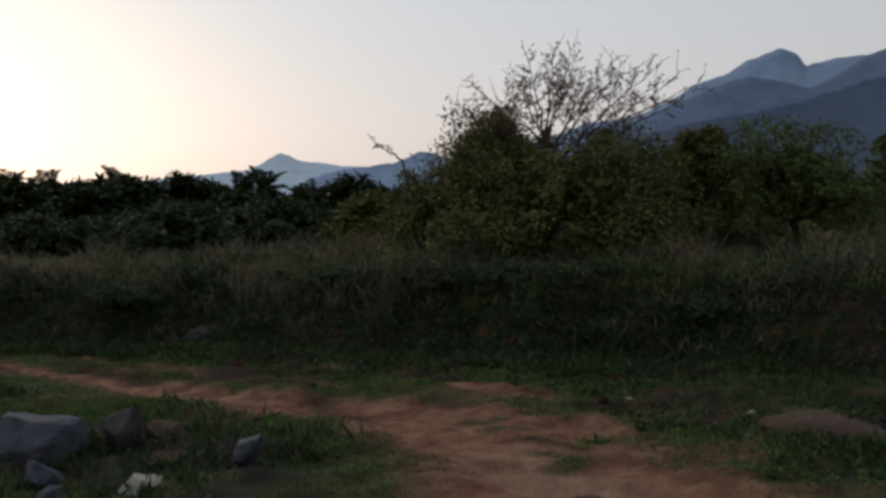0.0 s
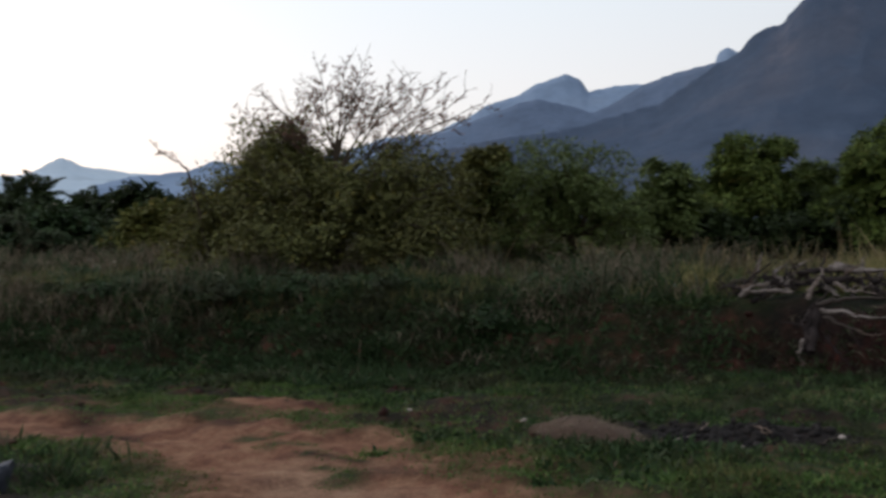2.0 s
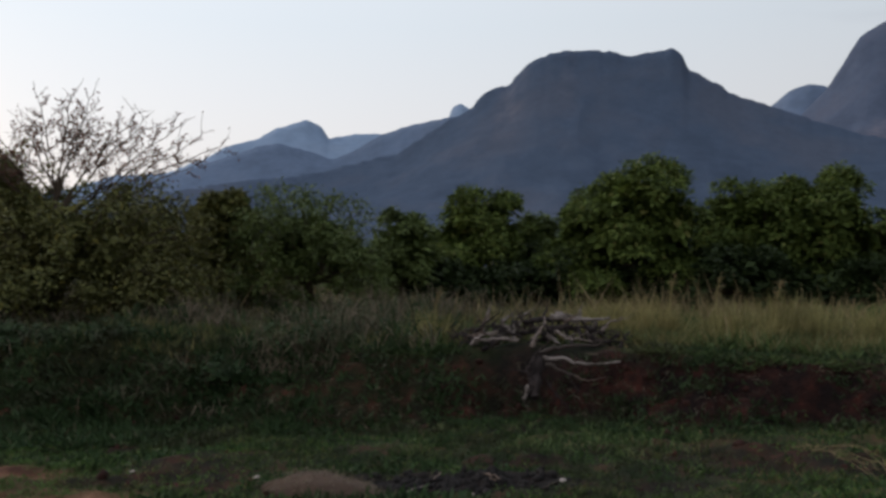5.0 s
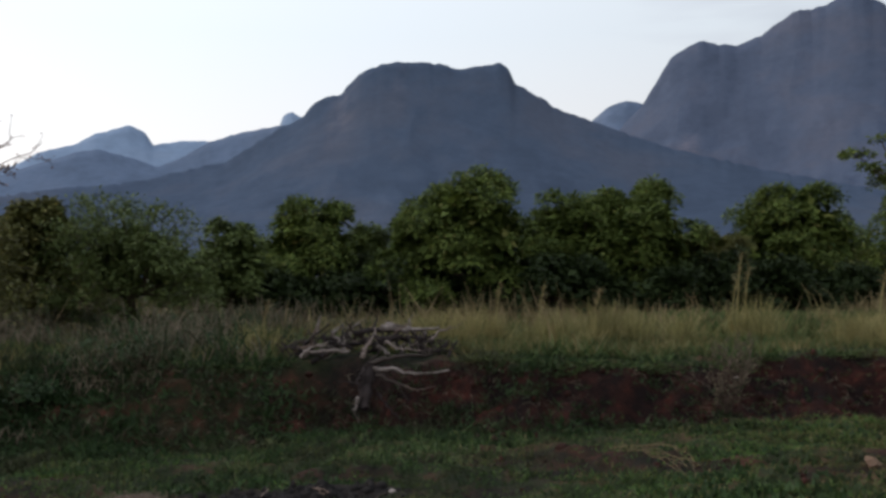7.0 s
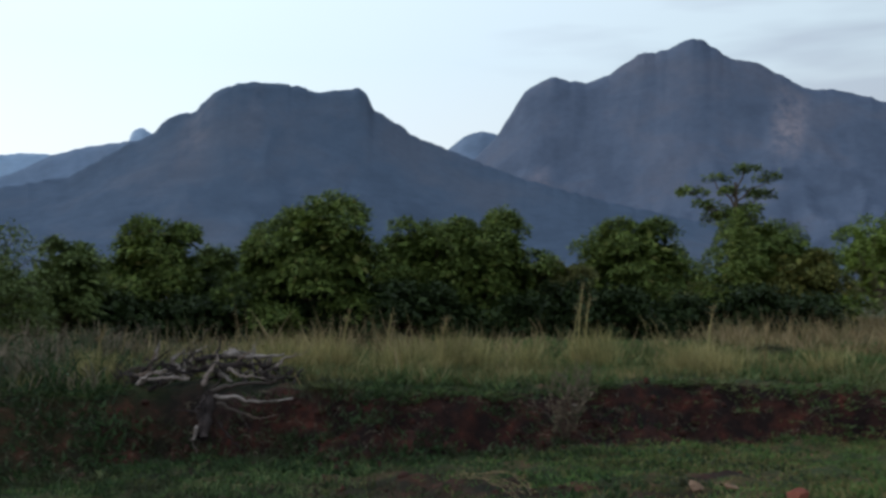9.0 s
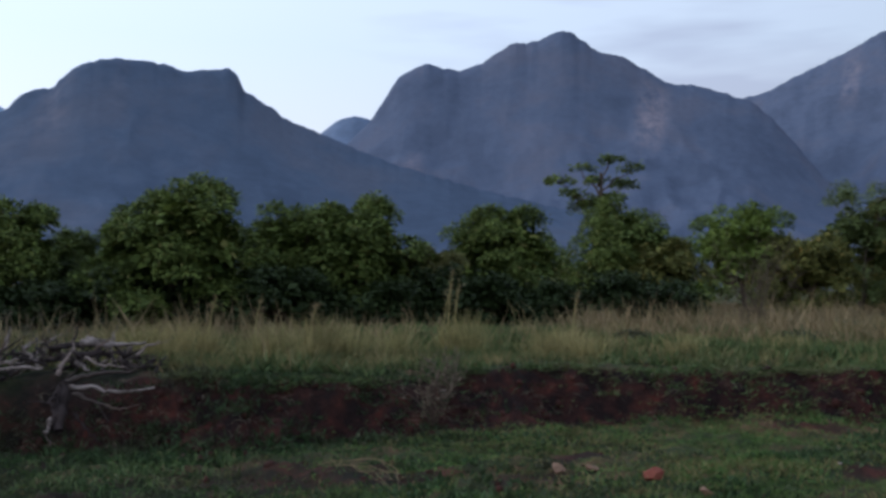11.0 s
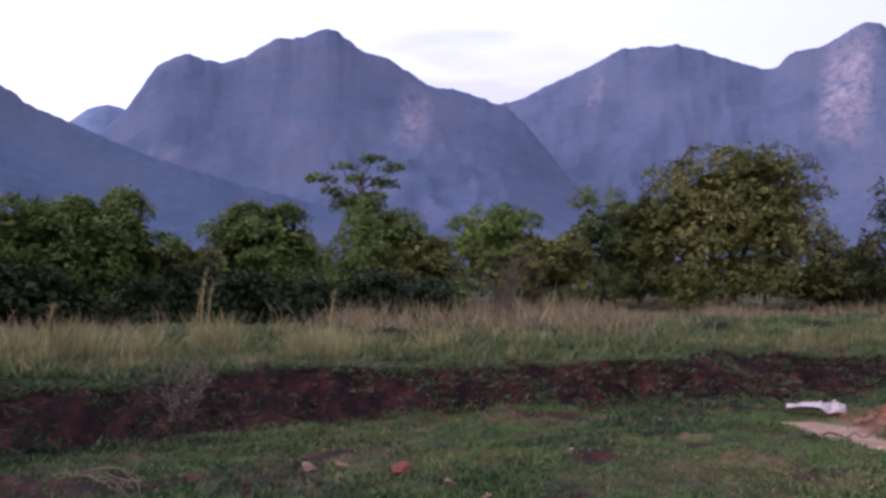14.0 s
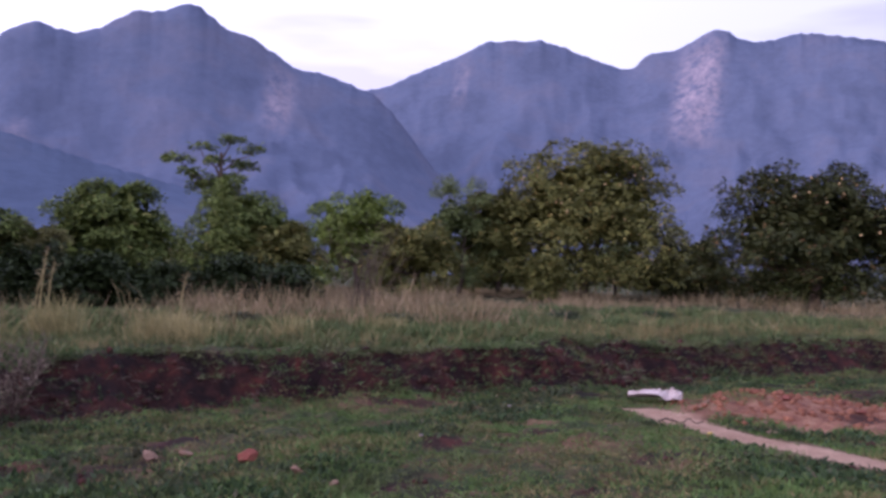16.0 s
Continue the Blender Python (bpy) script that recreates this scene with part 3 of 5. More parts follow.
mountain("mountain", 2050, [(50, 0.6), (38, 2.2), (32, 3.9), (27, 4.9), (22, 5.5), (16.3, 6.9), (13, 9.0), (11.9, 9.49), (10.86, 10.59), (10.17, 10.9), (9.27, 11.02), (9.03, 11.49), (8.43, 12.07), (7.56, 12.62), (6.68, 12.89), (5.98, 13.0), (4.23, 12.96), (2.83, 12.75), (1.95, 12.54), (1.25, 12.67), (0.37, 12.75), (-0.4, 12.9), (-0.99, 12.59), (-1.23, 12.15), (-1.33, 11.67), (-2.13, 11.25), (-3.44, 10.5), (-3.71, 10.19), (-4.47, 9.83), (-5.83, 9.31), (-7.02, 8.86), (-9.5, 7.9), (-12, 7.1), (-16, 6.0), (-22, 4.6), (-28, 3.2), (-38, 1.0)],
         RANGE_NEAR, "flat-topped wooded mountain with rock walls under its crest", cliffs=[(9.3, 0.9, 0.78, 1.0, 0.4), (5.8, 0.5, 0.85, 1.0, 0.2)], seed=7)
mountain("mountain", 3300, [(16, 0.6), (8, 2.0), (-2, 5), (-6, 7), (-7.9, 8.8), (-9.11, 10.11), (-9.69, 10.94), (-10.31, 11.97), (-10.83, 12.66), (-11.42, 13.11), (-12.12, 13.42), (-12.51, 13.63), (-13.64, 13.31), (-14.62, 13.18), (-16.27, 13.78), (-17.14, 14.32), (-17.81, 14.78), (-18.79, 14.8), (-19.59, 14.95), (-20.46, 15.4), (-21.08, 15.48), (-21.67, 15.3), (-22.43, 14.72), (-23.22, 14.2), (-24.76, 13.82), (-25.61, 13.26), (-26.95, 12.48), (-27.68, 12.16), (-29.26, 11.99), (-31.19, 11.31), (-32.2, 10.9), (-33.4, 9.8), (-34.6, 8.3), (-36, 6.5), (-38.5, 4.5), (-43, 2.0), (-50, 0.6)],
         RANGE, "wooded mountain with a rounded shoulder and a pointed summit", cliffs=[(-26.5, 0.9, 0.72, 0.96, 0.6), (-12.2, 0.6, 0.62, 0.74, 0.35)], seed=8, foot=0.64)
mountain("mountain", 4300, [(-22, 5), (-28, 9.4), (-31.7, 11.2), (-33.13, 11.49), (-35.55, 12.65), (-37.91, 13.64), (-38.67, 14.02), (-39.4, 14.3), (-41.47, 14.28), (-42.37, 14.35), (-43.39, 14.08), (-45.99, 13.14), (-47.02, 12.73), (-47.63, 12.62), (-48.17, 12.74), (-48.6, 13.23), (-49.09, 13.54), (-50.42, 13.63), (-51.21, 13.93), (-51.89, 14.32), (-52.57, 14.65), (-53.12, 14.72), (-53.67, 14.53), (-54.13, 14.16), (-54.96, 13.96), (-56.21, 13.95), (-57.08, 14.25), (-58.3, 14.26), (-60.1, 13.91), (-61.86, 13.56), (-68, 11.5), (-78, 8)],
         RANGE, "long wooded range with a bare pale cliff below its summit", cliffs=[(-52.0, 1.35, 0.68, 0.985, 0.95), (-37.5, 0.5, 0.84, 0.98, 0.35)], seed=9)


# ---- trees and shrubs ----
def crown_mesh(rng, lobes, clumps, per, leaf, width, burst, fill=0.35, droop=0.25, under=-0.3):
    """Leaves in bursts over the outside of several lobes, thinner inside them."""
    lobes = np.array(lobes, float)
    size = (lobes[:, 3] * lobes[:, 4] + lobes[:, 4] * lobes[:, 5] + lobes[:, 3] * lobes[:, 5])
    pick = rng.choice(len(lobes), clumps, p=size / size.sum())
    out = unit(rng.normal(size=(clumps, 3)))
    out[:, 2] = np.where(out[:, 2] < under, -out[:, 2], out[:, 2])
    lump = 0.74 + 0.52 * rough(out[:, 0] * 2.6 + pick * 7.1, out[:, 1] * 2.6 + out[:, 2] * 2.6, 50, 3)
    depth = np.where(rng.random(clumps) < fill, rng.uniform(0.35, 0.85, clumps), rng.uniform(0.88, 1.04, clumps)) * lump
    c = lobes[pick, :3] + out * lobes[pick, 3:] * depth[:, None]
    n = clumps * per
    face = np.repeat(out * 0.6 + np.array([0, 0, 0.75]), per, 0)
    spray = rng.normal(size=(n, 3))
    way = unit(spray - unit(face) * (spray * unit(face)).sum(-1, keepdims=True) * 0.8 + np.repeat(out, per, 0) * 0.45 - [0, 0, droop])
    base = np.repeat(c, per, 0) + spray * burst * 0.22
    base[:, 2] = np.maximum(base[:, 2], 0.05)
    return leaves(rng, base, way, leaf * rng.uniform(0.6, 1.25, n), width * 1.25 * rng.uniform(0.7, 1.2, n), face)


def bough(rng, start, end, r0, r1, wander=0.12, steps=7, sides=6):
    u = np.linspace(0, 1, steps)[:, None]
    p = np.array(start) * (1 - u) + np.array(end) * u
    span = np.linalg.norm(np.array(end) - np.array(start))
    p[1:-1] += rng.normal(size=(steps - 2, 3)) * wander * span / 3
    return tube(p, r0 + (r1 - r0) * u[:, 0], sides)


def broad_tree(name, turn, dist, wide, top, leafy, label, seed, category="tree", clumps=520, per=20, leaf=0.24, width=0.075,
               burst=0.32, lobes=7, skirt=0.15, stem=0.13, fill=0.2, group="trees behind the bank", extra=(), shoots=0, ragged=6):
    """A tree or bush: a forked trunk and a lobed crown. wide and top in metres, top above the sea of the plan's zero."""
    rng = np.random.default_rng(seed)
    x, y = flat(turn, dist)
    z = float(ground_z(x, y))
    tall = top - z
    root = thing(name, (x, y, z - 0.05), label, category, group)
    half = wide / 2
    made = []
    count = max(9, int(lobes * 2.7))
    for k in range(count):
        u = 1 - ((k + 0.5) / count) ** 0.8 * (1 - skirt)
        ang = k * 2.39996 + rng.uniform(-0.5, 0.5)
        shape = math.sqrt(max(0.0, 1 - ((u - 0.36) / 0.66) ** 2)) if u > 0.36 else 0.86 + 0.14 * u / 0.36
        reach = half * shape * rng.uniform(0.5, 0.98)
        r = wide * rng.uniform(0.1, 0.19) + 0.08
        made.append((math.cos(ang) * reach, math.sin(ang) * reach, max(r * 0.5, u * tall - r * 0.75), r, r, r * rng.uniform(0.5, 0.8)))
    for _ in range(ragged):
        ang, reach = rng.uniform(0, 6.28), half * rng.uniform(0.2, 0.75)
        r = wide * rng.uniform(0.07, 0.12) + 0.05
        made.append((math.cos(ang) * reach, math.sin(ang) * reach, tall * (1.0 - 0.42 * (reach / half) ** 2) * rng.uniform(0.9, 1.03) - r * 0.6, r, r, r * 0.9))
    made += list(extra)
    core = [(0, 0, tall * (0.44 + 0.2 * skirt), half * 0.6, half * 0.6, tall * 0.32)]
    fork = tall * 0.3
    put("trunk", mesh_of("trunk", *bough(rng, (0, 0, 0), (rng.normal() * 0.1, rng.normal() * 0.1, fork), stem, stem * 0.75, 0.05, 5, 9)), BARK, root, shade=True)
    for lobe in made[2::max(1, count // 6)][:6]:
        put("limb", mesh_of("limb", *bough(rng, (0, 0, fork * 0.9), (lobe[0] * 0.8, lobe[1] * 0.8, max(fork * 1.1, lobe[2])), stem * 0.55, stem * 0.15)), BARK, root, shade=True)
    # fine leaves in many whorls outside, larger shaded ones filling the heart
    fine = 0.95 if dist > 49 or group == "undergrowth" else 0.6 if leaf > 0.2 and dist < 36 else 0.75
    outer = crown_mesh(rng, made, int(clumps * 0.9 / fine ** 2), max(8, int(per * 0.75)), leaf * fine, width * fine, burst * 0.75, fill)
    inner = crown_mesh(rng, core, clumps // 3, per, leaf * 1.5, width * 2.4, burst, 0.8)
    crown = [outer, inner]
    if shoots:
        stems, tips = [], []
        for _ in range(shoots):
            a, up = rng.uniform(0, 6.28), rng.uniform(0.15, 0.95)
            rim = half * math.sqrt(max(0.05, 1 - (up - 0.3) ** 2 * 1.6))
            s = np.array([math.cos(a) * rim * 0.6, math.sin(a) * rim * 0.6, up * tall * 0.85])
            g = np.array([math.cos(a) * rim, math.sin(a) * rim, up * tall]) * rng.uniform(1.0, 1.22)
            u = np.linspace(0, 1, 7)[:, None]
            p = s * (1 - u) + g * u + np.array([0, 0, 0.22]) * np.sin(np.pi * u) + rng.normal(size=(7, 3)) * 0.02
            stems.append(tube(p, np.linspace(0.012, 0.004, 7), 4))
            tips.append(np.repeat(p[1:], 9, 0))
        b = np.concatenate(tips)
        b = b + rng.normal(size=b.shape) * 0.06
        crown.append(leaves(rng, b, rng.normal(size=b.shape) + [0, 0, 0.2], leaf * rng.uniform(0.6, 1.2, len(b)), width, np.tile([0, 0, 1.0], (len(b), 1))))
        tagged(put("twig_growth", mesh_of("twig_growth", *joined(stems)), BARK, root), kind="stuff")
    put("crown", mesh_of("crown", *joined(crown)), leafy, root)
    return root


MANGO_LABEL = "dense green mango tree with long drooping leaves behind dry grass"
broad_tree("mango_tree", 1.35, 23.5, 3.8, 4.4, MANGO, MANGO_LABEL, 11, clumps=620, skirt=0.18)
broad_tree("mango_tree", 4.2, 24.5, 1.9, 3.55, MANGO, MANGO_LABEL, 12, clumps=300, lobes=4, skirt=0.18)
broad_tree("mango_tree", -4.8, 24.5, 2.8, 3.85, MANGO, MANGO_LABEL, 13, clumps=480, skirt=0.18)
broad_tree("mango_tree", -8.7, 25.0, 3.5, 4.15, MANGO, MANGO_LABEL, 14, clumps=620, skirt=0.18)
broad_tree("bush", -13.3, 26.0, 2.2, 2.9, SHRUB, "dark leafy bush between two mango trees", 15, "bush", clumps=260, lobes=4)
broad_tree("mango_tree", -17.5, 28.0, 4.3, 4.25, MANGO, MANGO_LABEL, 16, clumps=620, skirt=0.18)
broad_tree("mango_tree", -25.0, 34.0, 5.2, 4.8, MANGO, "grey-green spreading tree with a bushy crown", 17, clumps=640, skirt=0.18)
broad_tree("fresh_green_tree", -31.8, 42.0, 5.8, 5.5, BRIGHT, "fresh green low tree far behind the grass", 18, clumps=520, leaf=0.3)
broad_tree("fresh_green_tree", -35.3, 40.0, 3.6, 4.3, MANGO_OLIVE, "yellowish green bush beside a large tree", 19, clumps=400, leaf=0.28)
broad_tree("feathery_tree", -38.0, 44.0, 4.2, 6.7, FEATHER, "slim feathery light green tree", 20, clumps=300, leaf=0.22, width=0.05, fill=0.6)
dome = broad_tree("mango_tree", -45.6, 46.0, 10.9, 8.45, MANGO_OLIVE, "large domed mango tree with olive and yellowing leaves", 21, clumps=1700, leaf=0.3, width=0.1, burst=0.42, lobes=13, stem=0.28,
           extra=[(0.7, 0, 6.7, 1.8, 1.6, 1.0), (2.5, 0.3, 6.3, 1.6, 1.5, 1.0), (-1.2, -0.2, 6.7, 1.6, 1.5, 0.9), (3.6, 0, 5.4, 1.5, 1.4, 1.0)])
dusky = broad_tree("mango_tree", -58.6, 40.0, 8.8, 6.5, MANGO_SHADED, "broad mango tree with red-tipped leaves, back-lit shade put into their colour", 22, clumps=1050, leaf=0.33, width=0.1, burst=0.42, lobes=11, stem=0.25)
broad_tree("small_tree", 10.8, 25.0, 3.2, 3.8, MANGO, "dense dark green young tree", 23, clumps=420, lobes=5, skirt=0.18)
broad_tree("bush", 7.4, 26.0, 1.7, 3.1, FEATHER, "loose light green bush", 24, "bush", clumps=180, lobes=4, fill=0.6)
broad_tree("bush", 15.7, 22.0, 1.7, 2.9, FEATHER, "loose green bush behind tall grass", 25, "bush", clumps=200, lobes=4)
broad_tree("feathery_tree", 21.3, 20.0, 3.2, 3.2, FEATHER, "feathery light green thorn bush", 26, clumps=420, leaf=0.14, width=0.04, fill=0.6, shoots=90)
broad_tree("bush", 26.5, 21.0, 1.6, 3.5, SHRUB, "narrow dark green bush", 27, "bush", clumps=260, lobes=4)
broad_tree("thicket", 35.5, 17.5, 4.6, 3.15, SHRUB, "tangled thorny thicket with small yellowing leaves", 28, "bush", clumps=820, per=18, leaf=0.115, width=0.042, lobes=10, skirt=0.0, shoots=150)
broad_tree("thicket", 31.0, 18.5, 2.8, 3.0, SHRUB, "tangled thorny thicket with small yellowing leaves", 29, "bush", clumps=520, per=22, leaf=0.115, width=0.042, skirt=0.0, shoots=70)
broad_tree("thicket", 41.5, 18.0, 2.4, 2.4, SHRUB, "tangled thorny thicket with small yellowing leaves", 30, "bush", clumps=460, per=22, leaf=0.115, width=0.042, skirt=0.0, shoots=70)
broad_tree("thicket", 37.7, 17.8, 2.1, 3.15, SHRUB, "tangled thorny thicket with small yellowing leaves", 34, "bush", clumps=420, per=18, leaf=0.115, width=0.042, lobes=6, skirt=0.0, shoots=30)
broad_tree("small_tree", 39.3, 18.4, 2.0, 3.75, SHRUB, "small bushy tree rising out of a thicket", 31, clumps=560, leaf=0.13, width=0.05, lobes=7, skirt=0.0, shoots=16)
# ripening fruit hanging in the two large crowns
FRUIT = solid_material("ripe_mango_skin", (0.36, 0.22, 0.09), (0.5, 0.36, 0.17), 6.0, 30.0, 0.1, 0.5)
bm = bmesh.new()
bmesh.ops.create_icosphere(bm, subdivisions=2, radius=1)
for v in bm.verts:
    v.co = Vector((v.co.x * 0.036 + 0.008 * v.co.z ** 2, v.co.y * 0.033, v.co.z * 0.055))
fruit_mesh = bpy.data.meshes.new("fruit")
bm.to_mesh(fruit_mesh)
bm.free()
fruit_mesh.materials.append(FRUIT)
for tree, half, tall, count in ((dome, 5.0, 7.4, 22), (dusky, 4.3, 5.6, 14)):
    rng = np.random.default_rng(count)
    for _ in range(count):
        side, lift = rng.uniform(-1.15, 1.15), rng.uniform(0.25, 1.2)
        facing = math.atan2(-tree.location.y, -tree.location.x) + side
        ob = new("fruit", fruit_mesh)
        ob.parent = tree
        ob.matrix_basis = pose(math.cos(facing) * math.cos(lift) * half * 0.97, math.sin(facing) * math.cos(lift) * half * 0.97, tall * (0.32 + 0.66 * math.sin(lift)), 12 * side, 0, 40 * side)
# undergrowth that closes the gaps between the trees
rng = np.random.default_rng(71)
for i in range(17):
    turn = 24 - i * 5.1 + rng.uniform(-1, 1)
    dist = rng.uniform(33, 40) if turn > -30 else rng.uniform(50, 60)
    broad_tree("bush", turn, dist, rng.uniform(3.2, 4.4) * dist / 36, (2.3 + rng.uniform(0, 0.7)) * (dist / 36) ** 0.7, (SHRUB, MANGO, FEATHER)[i % 3],
               "dark low bush in the undergrowth between trees", 120 + i, "bush", clumps=190, per=15, leaf=0.33, width=0.11, burst=0.4, lobes=4, group="undergrowth")
# bushes under and between the mango trees, near-black to put the shade into colour
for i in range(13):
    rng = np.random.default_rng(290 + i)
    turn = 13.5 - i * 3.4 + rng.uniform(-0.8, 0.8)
    broad_tree("bush", turn, rng.uniform(22.5, 24.0) + max(0.0, -turn - 10) * 0.25, rng.uniform(2.0, 3.0), rng.uniform(1.75, 2.3), DARKLEAF,
               "bush under the mango trees, shade put into its dark leaf colour", 300 + i, "bush", clumps=240, per=15, leaf=0.16, width=0.06, burst=0.25, lobes=4, skirt=0.0, group="undergrowth")
broad_tree("bush", -27.2, 32.5, 2.8, 3.5, MANGO_OLIVE, "sloping olive bush beside a taller tree", 44, "bush", clumps=300, lobes=5)
broad_tree("bush", -51.6, 47.0, 4.2, 3.6, MANGO_SHADED, "dark low bush between two large mango trees", 47, "bush", clumps=330, leaf=0.3, width=0.1, burst=0.4, lobes=5, group="undergrowth")
broad_tree("bush", -43.4, 38.0, 1.7, 2.7, MANGO_OLIVE, "small yellow-green bush in front of a large tree", 45, "bush", clumps=180, lobes=4)
broad_tree("mango_tree", -40.3, 45.0, 4.0, 6.2, MANGO_OLIVE, "olive tree leaning into a larger one", 46, clumps=520, leaf=0.3, width=0.1)
# leafy shrubs along the overgrown bank
for i in range(8):
    turn = 62 - i * 6.0 + rng.uniform(-1.6, 1.6)
    dist = 9.0
    while dist < 20 and float(ground_z(*flat(turn, dist))) < 0.2 + 0.35 * (i % 3 != 0):
        dist += 0.1
    dist += 0.4 * (i % 2)
    broad_tree("weed_shrub", turn, dist, rng.uniform(0.9, 1.8), float(ground_z(*flat(turn, dist))) + rng.uniform(0.15, 0.35), WEED,
               "low dark leafy shrub on the overgrown bank", 150 + i, "shrub", clumps=130, per=14, leaf=0.065, width=0.025, burst=0.16, lobes=3, stem=0.015, skirt=0.0, group="bank shrubs")
for i, (x, y, w) in enumerate([(10.1, 14.6, 0.8), (12.6, 15.4, 0.6), (14.6, 14.9, 0.9), (7.2, 15.2, 0.7), (17.5, 14.6, 0.8), (-4.2, 13.0, 0.9), (-2.9, 12.7, 0.6)]):
    broad_tree("weed_shrub", math.degrees(math.atan2(-x, y)), math.hypot(x, y), w, float(ground_z(x, y)) + 0.3, WEED, "low dark leafy shrub hunched in the field grass", 170 + i, "shrub",
               clumps=120, per=14, leaf=0.06, width=0.024, burst=0.14, lobes=3, stem=0.012, skirt=0.0, group="field shrubs", ragged=2)
# dark belt of trees far to the left: height angles of its tops by bearing
BELT_TURN = [40, 46, 47.4, 49, 51.7, 55, 56.8, 58.2, 63, 66, 72]
BELT_UP = [1.6, 1.65, 2.9, 2.2, 1.75, 2.0, 2.95, 2.95, 2.75, 2.6, 2.6]
rng = np.random.default_rng(70)
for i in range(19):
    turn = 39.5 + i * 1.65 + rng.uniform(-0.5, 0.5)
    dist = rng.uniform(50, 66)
    broad_tree("orchard_tree", turn, dist, rng.uniform(3.2, 4.4), 1.6 + dist * math.tan(radians(rng.uniform(-0.22, 0.08) + float(np.interp(turn, BELT_TURN, BELT_UP)))), DARKLEAF,
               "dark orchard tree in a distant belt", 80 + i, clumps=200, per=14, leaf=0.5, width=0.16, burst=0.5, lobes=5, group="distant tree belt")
broad_tree("bush", 52.5, 26.0, 3.0, 2.2, WEED, "rounded green bush on the bank", 41, "bush", clumps=330, leaf=0.18)
broad_tree("bush", 46.4, 24.0, 2.0, 2.2, MANGO_OLIVE, "yellowish green bush beside a thicket", 42, "bush", clumps=260, leaf=0.2)
broad_tree("bush", 57.0, 30.0, 4.0, 2.3, DARKLEAF, "rounded dark bush on the bank", 43, "bush", clumps=330, leaf=0.2)
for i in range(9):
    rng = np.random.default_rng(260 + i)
    broad_tree("bush", 48.5 + i * 2.1 + rng.uniform(-0.6, 0.6), rng.uniform(27, 38), rng.uniform(2.6, 3.8), rng.uniform(1.7, 2.4), (DARKLEAF, DARKLEAF, WEED)[i % 3],
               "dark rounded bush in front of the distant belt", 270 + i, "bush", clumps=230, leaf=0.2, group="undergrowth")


# ---- bare thorn tree over the thicket ----
def twiggy(rng, start, way, length, radius, depth, wood, buds, lift=0.25):
    """A limb with its twigs, as tubes; bud places are gathered."""
    steps = 6
    p, w = [np.array(start, float)], unit(np.array(way, float))
    for k in range(steps - 1):
        w = unit(w + rng.normal(size=3) * 0.16 + np.array([0, 0, lift * 0.12]))
        p.append(p[-1] + w * length / (steps - 1))
    p = np.array(p)
    wood.append(tube(p, np.linspace(radius, radius * 0.45, steps), 5 if radius > 0.012 else 3))
    if depth == 0:
        for q in p[1:]:
            buds.append(q)
        return
    for k in range(1, steps):
        for _ in range(1 if depth > 1 else 2):
            if rng.random() < 0.85:
                side = unit(np.cross(w, rng.normal(size=3)))
                twiggy(rng, p[k], unit(p[k] - p[k - 1]) * 0.75 + side * 0.7 + np.array([0, 0, 0.1]), length * rng.uniform(0.2, 0.38), radius * 0.5, depth - 1, wood, buds, lift)


def bare_tree(turn, dist, top, seed):
    rng = np.random.default_rng(seed)
    x, y = flat(turn, dist)
    z = float(ground_z(x, y))
    root = thing("thorn_tree", (x, y, z - 0.05), "nearly leafless thorn tree with fanned twigs and dry buds", "tree")
    put("trunk", mesh_of("trunk", *bough(rng, (0, 0, 0), (0.08, 0, 2.55), 0.1, 0.045, 0.04, 8, 8)), BARK, root, shade=True)
    tall = top - z
    # tips of the fan: across and above the ground
    fan = [(-1.4, 3.0), (-1.1, 3.35), (-0.8, 3.6), (-0.45, 3.95), (-0.05, 4.0), (0.25, 3.6), (0.62, 3.85), (1.15, 3.75), (1.65, 3.55), (2.35, 3.4), (2.85, 3.2), (2.5, 2.9), (0.9, 3.25), (1.45, 3.0), (-0.25, 3.35), (0.45, 3.3), (1.95, 3.25), (-0.65, 3.05), (2.1, 3.5)]
    allbuds = []
    for across, up in fan:
        c, s = math.cos(radians(turn)), math.sin(radians(turn))
        goal = np.array([across * c, across * s, up]) + np.array([0, rng.normal() * 0.35, 0])
        start = np.array([0.05 + across * 0.03, 0, 1.55 + max(0.0, 0.9 - 0.4 * abs(across)) + rng.uniform(-0.15, 0.12)])
        u = np.linspace(0, 1, 10)[:, None]
        p = start * (1 - u) + goal * u + np.array([0, 0, 0.25]) * np.sin(np.pi * u) * abs(across) * 0.25 + rng.normal(size=(10, 3)) * 0.022
        wood, buds = [tube(p, np.linspace(0.021, 0.006, 10), 5)], list(p[5:])
        for k in range(3, 10):
            for _ in range(1 + k % 2):
                side = unit(np.cross(p[k] - p[k - 1], rng.normal(size=3)))
                twiggy(rng, p[k], unit(p[k] - p[k - 1]) * 0.8 + side * 0.75, rng.uniform(0.3, 0.75) * (1.25 - k * 0.07), 0.0075, 1 if k < 9 else 0, wood, buds, 0.1)
        limb = put("limb", mesh_of("limb", *joined(wood)), BARK, root, shade=True)
        allbuds += buds
    b = np.array(allbuds)
    b = b[rng.random(len(b)) < 0.45] + rng.normal(size=3) * 0.01
    tagged(put("bud_growth", mesh_of("bud_growth", *leaves(rng, b, rng.normal(size=b.shape) + [0, 0, 0.3], 0.055, 0.034)), BUDS, root, "small dry reddish buds"), kind="stuff")
    return root


bare_tree(35.6, 17.6, 4.75, 5)
